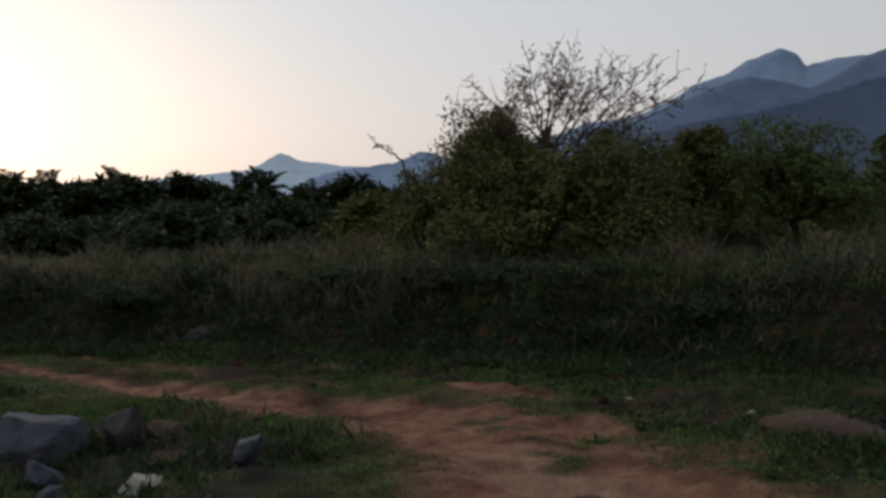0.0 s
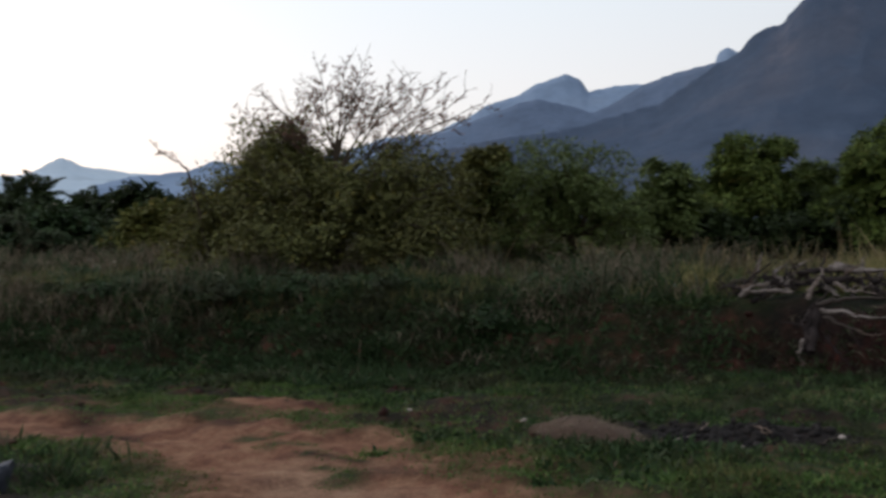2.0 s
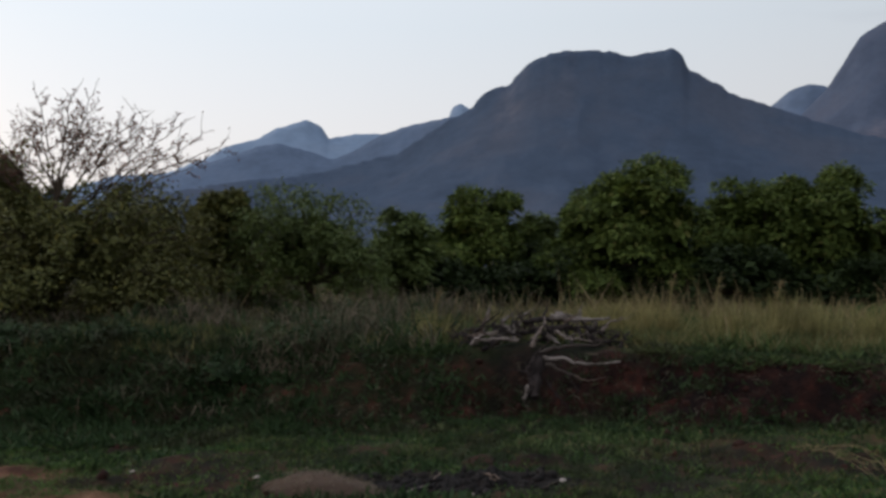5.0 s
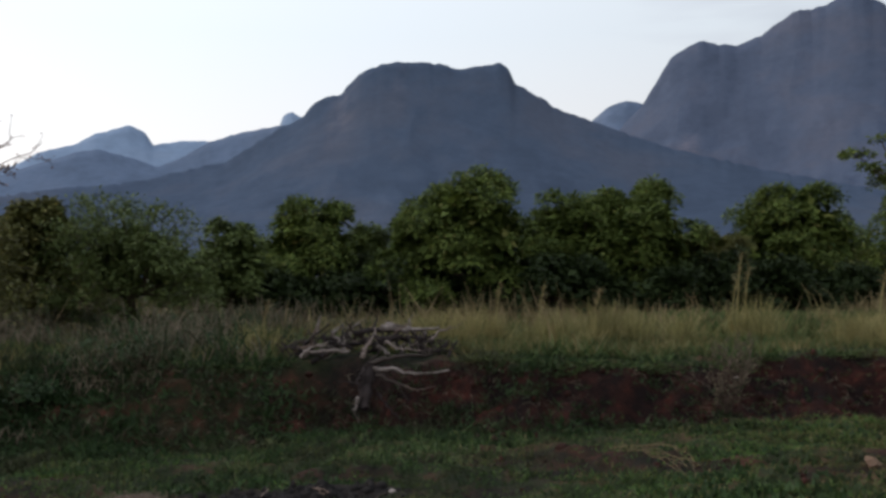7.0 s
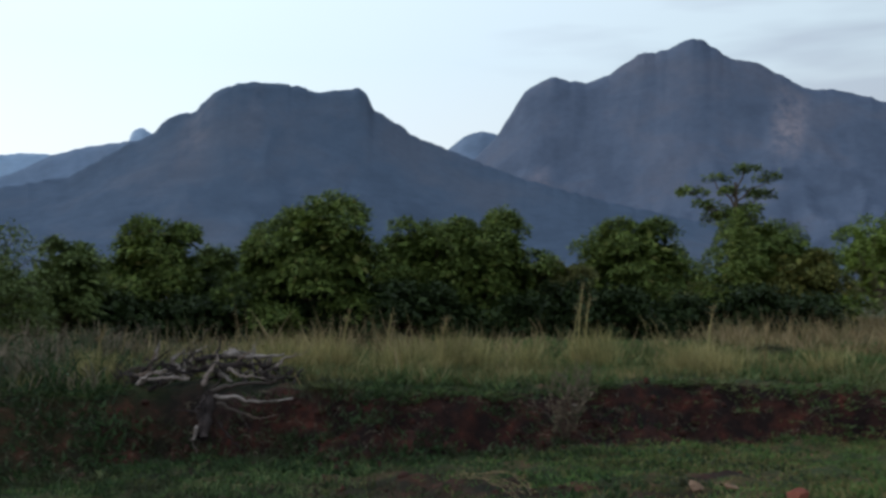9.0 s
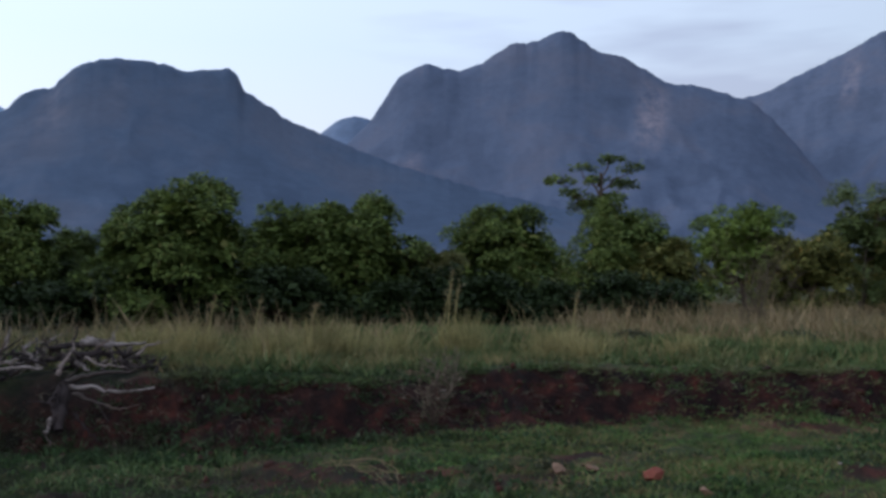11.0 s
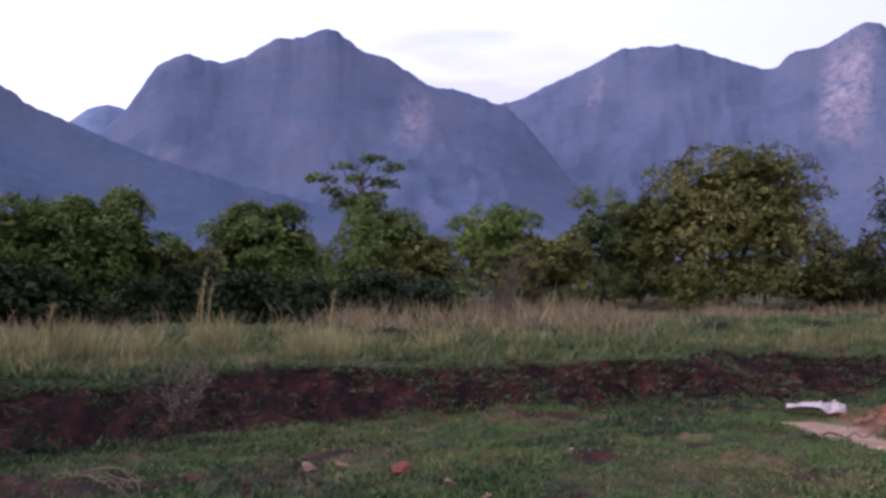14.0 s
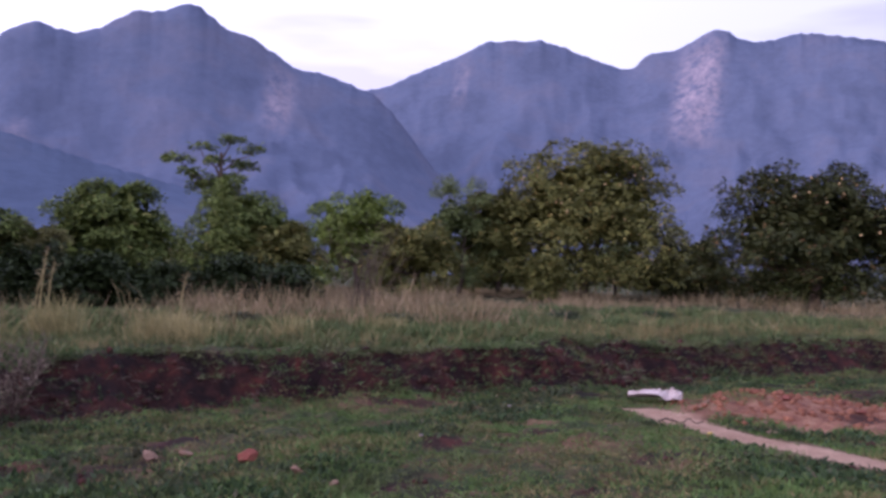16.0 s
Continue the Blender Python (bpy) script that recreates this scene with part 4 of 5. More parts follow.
# one long bare shoot leaning out to the left
rng = np.random.default_rng(6)
x, y = flat(43.1, 17.2)
z = float(ground_z(x, y)) - 0.05
shoot = thing("bare_shoot", (x, y, z), "long bare shoot leaning out of a thicket", "shrub")
wood, buds = [], []
low, tip = np.array([-11.88, 12.16, 2.59]) - [x, y, z], np.array([-12.00, 11.61, 2.89]) - [x, y, z]
wood.append(bough(rng, (0, 0, 0), low, 0.03, 0.02, 0.05, 6, 6))
wood.append(bough(rng, low, tip, 0.02, 0.007, 0.06, 7, 5))
for u in (0.35, 0.55, 0.7, 0.85, 1.0):
    twiggy(rng, low * (1 - u) + tip * u, unit(tip - low) + rng.normal(size=3) * 0.7, 0.18, 0.007, 0, wood, buds, 0.1)
put("stem", mesh_of("stem", *joined(wood)), BARK, shoot, shade=True)
b = np.array(buds)
tagged(put("bud_growth", mesh_of("bud_growth", *leaves(rng, b, rng.normal(size=b.shape), 0.08, 0.04)), BUDS, shoot), kind="stuff")


# ---- palms in the far belt ----
def frond_mesh(rng, length):
    u = np.linspace(0, 1, 9)
    rib = np.stack([u * length * 0.9, u * 0, length * (0.35 * u - 0.6 * u ** 2)], -1)
    pieces = [tube(rib, np.linspace(0.05, 0.015, 9), 4)]
    n = 60
    s = np.linspace(0.15, 1, n)
    base = np.stack([np.interp(s, u, rib[:, i]) for i in range(3)], -1)
    base = np.repeat(base, 2, 0)
    side = np.tile([1.0, -1.0], n)
    way = np.stack([np.full(2 * n, 0.55), side, np.full(2 * n, -0.35)], -1) + rng.normal(size=(2 * n, 3)) * 0.15
    pieces.append(leaves(rng, base, way, np.repeat(length * 0.3 * np.sin(np.pi * (0.15 + 0.8 * s)), 2) + 0.1, 0.06))
    return joined(pieces)


def palm(turn, dist, top, seed):
    rng = np.random.default_rng(seed)
    x, y = flat(turn, dist)
    z = float(ground_z(x, y))
    root = thing("palm_tree", (x, y, z - 0.1), "dark coconut palm with arching fronds in a distant belt", "palm", "distant tree belt")
    tall = top - z - 1.6
    put("trunk", mesh_of("trunk", *bough(rng, (0, 0, 0), (rng.normal() * 0.3, 0, tall), 0.16, 0.11, 0.03, 6, 8)), BARK, root, shade=True)
    me = mesh_of("frond", *frond_mesh(rng, 2.1))
    me.materials.append(DARKLEAF)
    for k in range(9):
        ob = new("frond", me)
        ob.parent = root
        ob.matrix_basis = pose(0, 0, tall, 0, -20 - 65 * rng.random(), k * 40.0 + rng.uniform(-8, 8))


for i, (turn, up) in enumerate([(67.0, 3.3), (65.0, 3.3), (61.2, 3.6), (54.1, 3.0), (52.8, 3.4), (50.1, 2.5), (44.0, 2.4)]):
    dist = 58 + 4 * (i % 3)
    palm(turn, dist, 1.6 + dist * math.tan(radians(up - 0.2)), 200 + i)

# slim tall tree with flat tiers above the mango trees
rng = np.random.default_rng(33)
x, y = flat(-23.2, 36.0)
z = float(ground_z(x, y))
tier = thing("tiered_tree", (x, y, z - 0.05), "slim tree with open flat tiers of leaves", "tree", "trees behind the bank")
put("trunk", mesh_of("trunk", *bough(rng, (0, 0, 0), (0.2, 0, 5.4), 0.14, 0.05, 0.03, 8, 8)), BARK, tier, shade=True)
tiers = [(-1.05, 0, 5.0), (-0.4, 0.3, 5.55), (0.35, -0.2, 5.85), (1.05, 0.1, 5.6), (0.9, 0.3, 5.0), (-0.7, -0.2, 4.5), (0.1, 0.2, 5.1), (0.5, -0.1, 4.4), (0.0, 0.1, 4.1), (-0.4, 0.0, 3.9), (0.45, 0.1, 3.8)]
for q in tiers:
    put("limb", mesh_of("limb", *bough(rng, (0.12, 0, q[2] - 1.0), (q[0] * 1.45, q[1], q[2]), 0.045, 0.015)), BARK, tier, shade=True)
put("crown", mesh_of("crown", *crown_mesh(rng, [(a * 1.45, b, c, 0.5, 0.45, 0.1 if c > 4.3 else 0.35) for a, b, c in tiers], 270, 12, 0.19, 0.06, 0.22, 0.3)), MANGO, tier)


# ---- rocks, lumps, litter ----
def rock_mesh(rng, size, cuts=13, subdiv=4):
    bm = bmesh.new()
    bmesh.ops.create_icosphere(bm, subdivisions=subdiv, radius=1)
    planes = [(Vector(unit(rng.normal(size=3))), rng.uniform(0.42, 0.72)) for _ in range(cuts)]
    for v in bm.verts:
        for n, d in planes:
            over = v.co.dot(n) - d
            if over > 0:
                v.co -= n * over * 0.99
        v.co *= 1 + 0.09 * (noise.noise(v.co * 2.6 + Vector((rng.random() * 0, size[0] * 9, 0))))
        v.co = Vector((v.co.x * size[0], v.co.y * size[1], v.co.z * size[2]))
    me = bpy.data.meshes.new("stone")
    bm.to_mesh(me)
    bm.free()
    return me


def stone(name, x, y, size, turn, material_, label, seed, category="rock", tip=0, sink=0.3, group="", cuts=13):
    rng = np.random.default_rng(seed)
    ob = put(name, rock_mesh(rng, size, cuts), material_, shade=cuts < 5)
    ob.matrix_basis = pose(x, y, float(ground_z(x, y)) + size[2] * (1 - 2 * sink) * 0.8, tip, tip * 0.4, turn)
    return tagged(ob, label, category, group)


stone("boulder", -7.65, 3.31, (0.5, 0.42, 0.42), 20, STONE, "grey granite boulder with flat split faces beside the track", 347, sink=0.36, group="heap of boulders")
stone("boulder", -7.3, 3.95, (0.3, 0.26, 0.36), 10, STONE_DARK, "upright split grey stone leaning in a heap", 302, tip=24, group="heap of boulders")
stone("boulder", -5.8, 4.14, (0.2, 0.17, 0.19), 60, STONE, "bluish grey stone lying apart in the turf", 303, tip=15, group="heap of boulders")
stone("boulder", -5.78, 3.24, (0.42, 0.25, 0.15), -20, STONE_PALE, "pale cream stone with a flat top", 304, sink=0.38, group="heap of boulders")
stone("boulder", -6.7, 3.02, (0.24, 0.2, 0.16), 15, STONE, "low grey stone among others in a heap", 305, group="heap of boulders")
stone("boulder", -7.35, 4.45, (0.22, 0.2, 0.18), 50, EARTH, "dark earthy boulder behind others", 306, group="heap of boulders")
stone("boulder", -6.5, 3.85, (0.2, 0.17, 0.12), 80, EARTH, "dark low stone half sunk in the turf", 307, group="heap of boulders")
stone("boulder", -6.25, 2.85, (0.16, 0.14, 0.1), 20, STONE, "small grey stone at the edge of a heap", 308, group="heap of boulders")
stone("boulder", -12.3, 8.1, (0.36, 0.28, 0.2), 30, STONE_DARK, "dark purplish boulder on the overgrown bank", 317, sink=0.4)
stone("boulder", -6.95, 5.05, (0.14, 0.1, 0.07), 20, EARTH, "small dark stone beside the track", 309)
stone("clay_lump", 3.76, 7.36, (0.1, 0.09, 0.075), 20, BRICK_RED, "broken red clay lump in short turf", 311, "clay lump")
stone("clay_lump", 3.9, 6.76, (0.085, 0.07, 0.055), 40, CLAY, "pale broken brick piece in short turf", 312, "brick piece")
stone("clay_lump", 3.08, 7.79, (0.13, 0.09, 0.05), 70, CLAY, "flat pale red stone in short turf", 313, "stone")
stone("clay_lump", 3.34, 7.7, (0.07, 0.06, 0.04), 10, CLAY, "small pale stone in short turf", 314, "stone")
stone("clay_lump", 4.0, 6.35, (0.07, 0.05, 0.03), 10, CLAY, "small pale stone in short turf", 315, "stone")
stone("dark_stone", -3.17, 4.88, (0.2, 0.13, 0.05), -30, EARTH, "flat dark stone lying on the bare track", 316, "stone")
for i, (x, y, sx) in enumerate([(-4.55, 7.62, 0.05), (-3.3, 7.5, 0.05), (-0.72, 7.45, 0.05), (2.72, 10.55, 0.06), (4.75, 7.55, 0.05), (5.4, 7.2, 0.04), (7.7, 8.6, 0.05), (-1.4, 7.2, 0.06), (-8.2, 9.3, 0.07)]):
    stone("litter_scrap", x, y, (sx, sx * 0.7, sx * 0.35), i * 37, SACKING, "small white scrap of litter in the turf", 330 + i, "litter", sink=0.1)
mound = stone("earth_mound", -2.5, 7.15, (0.6, 0.34, 0.14), -8, EARTH, "low brown mound of dry earth and straw", 320, "mound", sink=0.45, cuts=3)
rng = np.random.default_rng(321)
b = np.array([v.co[:] for v in mound.data.vertices if v.co.z > 0.02])
b = np.repeat(b, 2, 0) + rng.normal(size=(len(b) * 2, 3)) * 0.015
tagged(put("straw_growth", mesh_of("straw_growth", *blades(rng, b, rng.normal(size=b.shape) * 0.7 + b * [1, 1, 2], 0.08, 0.008, 0.4)), RANK, mound), kind="stuff")
for i, (x, y, s) in enumerate([(9.6, 7.2, 0.13), (10.3, 6.6, 0.16), (9.3, 6.2, 0.1), (10.9, 6.0, 0.15), (9.9, 5.6, 0.1), (11.5, 6.6, 0.18), (10.0, 7.7, 0.1), (9.1, 5.4, 0.07)]):
    stone("earth_clod", x, y, (s * 0.6, s * 0.5, s * 0.32), i * 50, BRICK_RED if i % 2 else CLAY, "crumbling clod of red earth", 350 + i, "clod", sink=0.35, group="clods of red earth")


def sack(x, y):
    """A limp crumpled sack, flat with folds, open at one end."""
    rng = np.random.default_rng(8)
    bm = bmesh.new()
    bmesh.ops.create_grid(bm, x_segments=44, y_segments=24, size=1)
    for v in bm.verts:
        u, w = v.co.x, v.co.y
        arch = float(np.interp(u, [-1, -0.6, -0.2, 0.2, 0.5, 0.8, 1], [0.075, 0.1, 0.115, 0.1, 0.085, 0.12, 0.07]))
        limp = smooth((u - 0.05) / 0.4)
        fold = (0.035 + 0.075 * limp) * noise.noise(Vector((u * 3.4, w * 2.6, 3))) + (0.02 + 0.03 * limp) * noise.noise(Vector((u * 8, w * 6, 9)))
        high = 1.1 * arch * (1 - (0.1 + 0.5 * limp if w < 0 else 1.0) * w * w) + fold * (1 - 0.8 * w * w)
        wide = float(np.interp(u, [-1, -0.5, 0.3, 1], [0.1, 0.17, 0.19, 0.13]))
        v.co = Vector((u * 0.33 + 0.03 * noise.noise(Vector((w * 2, u, 1))), w * wide + 0.04 * noise.noise(Vector((u * 2.2, w, 5))), max(0.012, 0.012 + high)))
    ext = bmesh.ops.extrude_face_region(bm, geom=bm.faces[:])
    for v in [g for g in ext["geom"] if isinstance(g, bmesh.types.BMVert)]:
        v.co.z -= 0.012
    bmesh.ops.recalc_face_normals(bm, faces=bm.faces[:])
    me = bpy.data.meshes.new("sack")
    bm.to_mesh(me)
    bm.free()
    ob = put("sack", me, SACKING, shade=True)
    ob.matrix_basis = pose(x, y, float(ground_z(x, y)) + 0.02, 4, 0, -46)
    return tagged(ob, "crumpled off-white woven sack lying on the turf", "sack")


sack(9.6, 8.0)


# ---- cut branches on the bank ----
def crooked(rng, name, points, r0, r1, parent, wood, twigs=1):
    """A bent branch through a few points, with knots and short side twigs."""
    points = np.array(points, float)
    at = np.linspace(0, 1, len(points))
    u = np.linspace(0, 1, 12)
    p = np.stack([np.interp(u, at, points[:, i]) for i in range(3)], -1)
    p[1:-1] = 0.25 * p[:-2] + 0.5 * p[1:-1] + 0.25 * p[2:]
    p[1:-1] += rng.normal(size=(10, 3)) * 0.009
    pieces = [tube(p, 0.75 * np.linspace(r0, r1, 12) * rng.uniform(0.75, 1.25, 12), 8)]
    for _ in range(twigs):
        k = int(rng.integers(4, 11))
        pieces.append(bough(rng, p[k], p[k] + unit(p[k] - p[k - 1] + rng.normal(size=3) * 0.05) * rng.uniform(0.1, 0.22) + rng.normal(size=3) * 0.06, r1 * 0.7, r1 * 0.2, 0.15, 5, 5))
    return put(name, mesh_of(name, *joined(pieces)), wood, parent, shade=True)


rng = np.random.default_rng(14)
px, py = -1.42, 11.5
pz = float(ground_z(px, py))
pile = thing("branch_heap", (px, py, pz), "tangled heap of dry grey cut branches on the bank", "branches")
for i in range(76):
    cx, cy = rng.uniform(-1.0, 0.9), rng.uniform(-0.35, 0.5)
    a, tilt, ln_ = rng.uniform(0, 6.28), rng.uniform(-0.25, 0.7), rng.uniform(0.2, 0.6)
    h = rng.uniform(0.02, 0.3) * (1 - abs(cx) * 0.6)
    way = np.array([math.cos(a), math.sin(a) * 0.6, tilt])
    g0 = float(ground_z(px + cx, py + cy)) - pz
    s = np.array([cx, cy, g0 + h + 0.05])
    bend = rng.normal(size=3) * 0.05
    # every other branch is dark: shadows inside the heap put into wood colour
    crooked(rng, "branch", [s - way * ln_ * 0.4, s + bend, s + way * ln_ * 0.6], rng.uniform(0.015, 0.045), 0.009, pile, (DEADWOOD, DARKWOOD)[i % 2], i % 3)
# the larger pieces: a bleached slab on top, stubs standing up, forked limbs between
for points, r0, r1, wood in [
        ([(0.15, -0.05, 0.36), (0.45, -0.1, 0.33), (0.85, -0.12, 0.37)], 0.06, 0.018, PALEWOOD),
        ([(0.2, 0.0, 0.41), (0.32, -0.08, 0.4), (0.6, -0.05, 0.34)], 0.035, 0.014, PALEWOOD),
        ([(-0.72, -0.1, 0.15), (-0.66, -0.12, 0.3), (-0.6, -0.1, 0.46)], 0.035, 0.02, PALEWOOD),
        ([(-0.3, -0.2, 0.12), (-0.36, -0.2, 0.22), (-0.46, -0.2, 0.34)], 0.035, 0.02, PALEWOOD),
        ([(-0.3, -0.2, 0.14), (-0.24, -0.2, 0.24), (-0.26, -0.2, 0.34)], 0.026, 0.016, DEADWOOD),
        ([(-0.06, -0.3, 0.02), (-0.02, -0.28, 0.14), (0.04, -0.25, 0.24)], 0.04, 0.028, DEADWOOD),
        ([(0.12, -0.3, 0.16), (0.2, -0.3, 0.12), (0.27, -0.3, 0.06)], 0.032, 0.02, PALEWOOD),
        ([(-0.8, -0.25, 0.06), (-0.5, -0.3, 0.12), (-0.22, -0.28, 0.1)], 0.03, 0.018, DEADWOOD),
        ([(-0.8, -0.3, 0.03), (-0.68, -0.3, 0.16), (-0.46, -0.26, 0.2)], 0.03, 0.014, DEADWOOD),
        ([(0.56, -0.2, 0.22), (0.62, -0.24, 0.1), (0.72, -0.24, 0.04)], 0.04, 0.022, DEADWOOD),
        ([(-0.2, 0.1, 0.3), (0.1, 0.05, 0.34), (0.3, 0.05, 0.32)], 0.05, 0.03, DARKWOOD),
        ([(0.1, -0.1, 0.22), (0.35, -0.12, 0.26), (0.6, -0.1, 0.24)], 0.05, 0.03, DARKWOOD),
        ([(0.98, -0.3, 0.02), (0.99, -0.26, 0.14), (1.08, -0.22, 0.22)], 0.028, 0.012, DEADWOOD),
        ([(-1.1, 0.0, 0.08), (-0.9, -0.05, 0.2), (-0.7, -0.05, 0.22)], 0.025, 0.012, DEADWOOD)]:
    crooked(rng, "branch", points, r0, r1, pile, wood, 2)
qx, qy = -1.32, 10.75
qz = float(ground_z(qx, qy))
root_thing = thing("uprooted_stump", (qx, qy, qz), "grey uprooted stump with spread roots hanging down the bank", "stump")
hub = np.array([0, -0.1, 0.63 - qz])
for points, r0, r1, wood in [
        ([(0, 0, 0.02), (0.24, 0, 0.09), (0.72, 0.06, 0.13)], 0.045, 0.016, DEADWOOD),
        ([(0.05, 0, -0.03), (0.3, -0.05, -0.02), (0.45, -0.06, -0.09), (0.9, -0.02, -0.05)], 0.04, 0.012, PALEWOOD),
        ([(0.08, -0.05, -0.1), (0.3, -0.1, -0.18), (0.5, -0.12, -0.27)], 0.034, 0.014, DEADWOOD),
        ([(0.1, -0.1, -0.3), (0.22, -0.16, -0.42), (0.36, -0.2, -0.58)], 0.022, 0.008, DARKWOOD),
        ([(0.42, -0.12, -0.22), (0.56, -0.12, -0.27), (0.75, -0.1, -0.22)], 0.016, 0.006, DEADWOOD),
        ([(-0.06, -0.06, -0.06), (-0.12, -0.12, -0.16), (-0.1, -0.14, -0.24)], 0.03, 0.016, DARKWOOD),
        ([(-0.1, -0.2, -0.34), (-0.12, -0.24, -0.42), (-0.14, -0.26, -0.48)], 0.032, 0.014, PALEWOOD)]:
    crooked(rng, "root", [hub + q for q in points], r0, r1, root_thing, wood, 1)
crooked(rng, "stem", [hub + (0.03, 0.03, 0.03), hub + (0.0, -0.08, -0.2), hub + (-0.02, -0.22, -0.46)], 0.085, 0.06, root_thing, DARKWOOD, 0)
crooked(rng, "stem", [hub + (-0.04, 0.0, -0.02), hub + (-0.07, -0.1, -0.25), hub + (-0.08, -0.2, -0.44)], 0.06, 0.04, root_thing, DARKWOOD, 0)


# ---- dry bush on the bank face, fallen stalks, tall single stalks ----
def dry_bush(x, y, tall, seed, label):
    rng = np.random.default_rng(seed)
    root = thing("dry_bush", (x, y, float(ground_z(x, y)) - 0.03), label, "bush")
    gathered = []
    for k in range(9):
        wood, buds = [], []
        a = k * 0.7 + rng.uniform(-0.3, 0.3)
        twiggy(rng, (0, 0, 0), (0.35 * math.cos(a), 0.35 * math.sin(a), 1), tall * rng.uniform(0.7, 1.1), 0.009, 1, wood, buds)
        put("stem", mesh_of("stem", *joined(wood)), BARK, root)
        gathered += buds
    b = np.array(gathered)
    tagged(put("leaf_growth", mesh_of("leaf_growth", *leaves(rng, b, rng.normal(size=b.shape), 0.035, 0.012)), RANK, root), kind="stuff")


dry_bush(2.5, 10.05, 0.7, 61, "pale dry twiggy bush growing from the bank foot")
dry_bush(2.7, 10.4, 0.6, 62, "pale dry twiggy bush growing from the bank foot")
bx, by = flat(-31.8, 24)
for k in range(3):
    dry_bush(bx + k * 0.5, by + k * 0.3, 2.3 - 0.3 * k, 65 + k, "brown withered bush standing in dry grass")

rng = np.random.default_rng(19)
fx, fy = 1.55, 8.35
fall = thing("fallen_stalks", (fx, fy, float(ground_z(fx, fy))), "bundle of bent straw-coloured stalks lying on turf", "stalks")
for k in range(7):
    e = np.array([0.2 + rng.normal() * 0.16, -0.55 + rng.normal() * 0.22, 0.05])
    s = np.array([-0.35 + rng.normal() * 0.06, 0.4 + rng.normal() * 0.05, 0.06])
    u = np.linspace(0, 1, 8)[:, None]
    p = s * (1 - u) + e * u + np.array([0.16, 0.08, 0.07]) * rng.uniform(0.1, 1.3) * np.sin(np.pi * u) + rng.normal(size=(8, 3)) * 0.008
    put("stalk", mesh_of("stalk", *tube(p, np.linspace(0.0036, 0.0018, 8), 4)), STRAW_PINK, fall)


# ---- grasses and weeds ----
def scatter(rng, n, x0, x1, y0, y1):
    return rng.uniform(x0, x1, n), rng.uniform(y0, y1, n)


def clear_of_heap(x, y):
    """Nothing tall grows through the cut branches."""
    return (np.hypot((x + 1.35) / 1.0, (y - 11.15) / 0.75) > 1) & (np.hypot((x + 1.25) / 0.55, (y - 10.5) / 0.5) > 1)


def tufts(name, rng, x, y, per, length, width, material_, label, lean=0.45, bend=0.35, spread=0.04, long_blades=True, hang=0.0):
    """Many tufts of blades standing on the ground, as one growth."""
    n = len(x)
    z = ground_z(x, y)
    base = np.repeat(np.stack([x, y, z - 0.01], -1), per, 0)
    base[:, :2] += rng.normal(size=(n * per, 2)) * spread
    way = np.stack([rng.normal(size=n * per) * lean, rng.normal(size=n * per) * lean - hang, np.full(n * per, 1 - 1.3 * hang)], -1)
    size = np.repeat(np.broadcast_to(length, n), per) * rng.uniform(0.5, 1.15, n * per)
    wide = np.broadcast_to(width, n * per) if np.ndim(width) == 0 else np.repeat(width, per)
    v, f = (blades(rng, base, way, size, wide, bend) if long_blades else leaves(rng, base, way, size, wide))
    return tagged(put(name, mesh_of(name, v, f), material_), label, name.replace("_", " "), kind="stuff")


rng = np.random.default_rng(90)
# short turf on the lower ground
x, y = scatter(rng, 200000, -15, 17, 2.6, 11.5)
turn = np.degrees(np.arctan2(-x, y))
keep = (np.hypot(x, y) > 4.6) & (turn < 70) & (turn > -65)
x, y = x[keep], y[keep]
bare = np.maximum.reduce([soil_share(x, y), 1.5 * sand_share(x, y - 0.06), 1.5 * sand_share(x, y), ash_shade_share(x, y), track_pale(x, y), 0.9 * hollow_share(x, y)])
patchy = rough(x * 0.8, y * 0.8, 44)
keep = (y < bank_foot(x) + 0.15) & (rng.random(len(x)) > bare * 1.15) & (rng.random(len(x)) < (0.45 + 1.0 * patchy) * (1 - 0.6 * smooth((rough(x * 1.1, y * 2.0, 48, 3) - 0.5) * 6)))
x, y, patchy = x[keep], y[keep], patchy[keep]
high = (0.03 + 0.12 * patchy * grain(x * 2.6, y * 2.6, 45)) * (0.4 + 0.6 * smooth(near_line(x, y, TRACK)[0] / 1.3))
dry = rng.random(len(x)) < (0.12 + 0.38 * smooth((x - 0.5) / 4)) * smooth((rough(x * 0.9, y * 1.4, 46) - 0.3) * 4)
dark = rng.random(len(x)) < 0.72 * dark_zone_share(x, y)
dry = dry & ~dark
tufts("rank_turf", rng, x[dark], y[dark], 5, high[dark] * 1.2, 0.013, WEED, "dark green turf on darker ground", 0.8, 0.3, 0.05, False)
fresh = ~dry & ~dark
tufts("turf", rng, x[fresh], y[fresh], 5, high[fresh], 0.0115, TURF, "short green turf on red earth", 1.0, 0.3, 0.05, False)
tufts("dry_turf", rng, x[dry], y[dry], 5, high[dry], 0.011, TURF_DRY, "short dry olive turf among the green", 1.0, 0.3, 0.05, False)
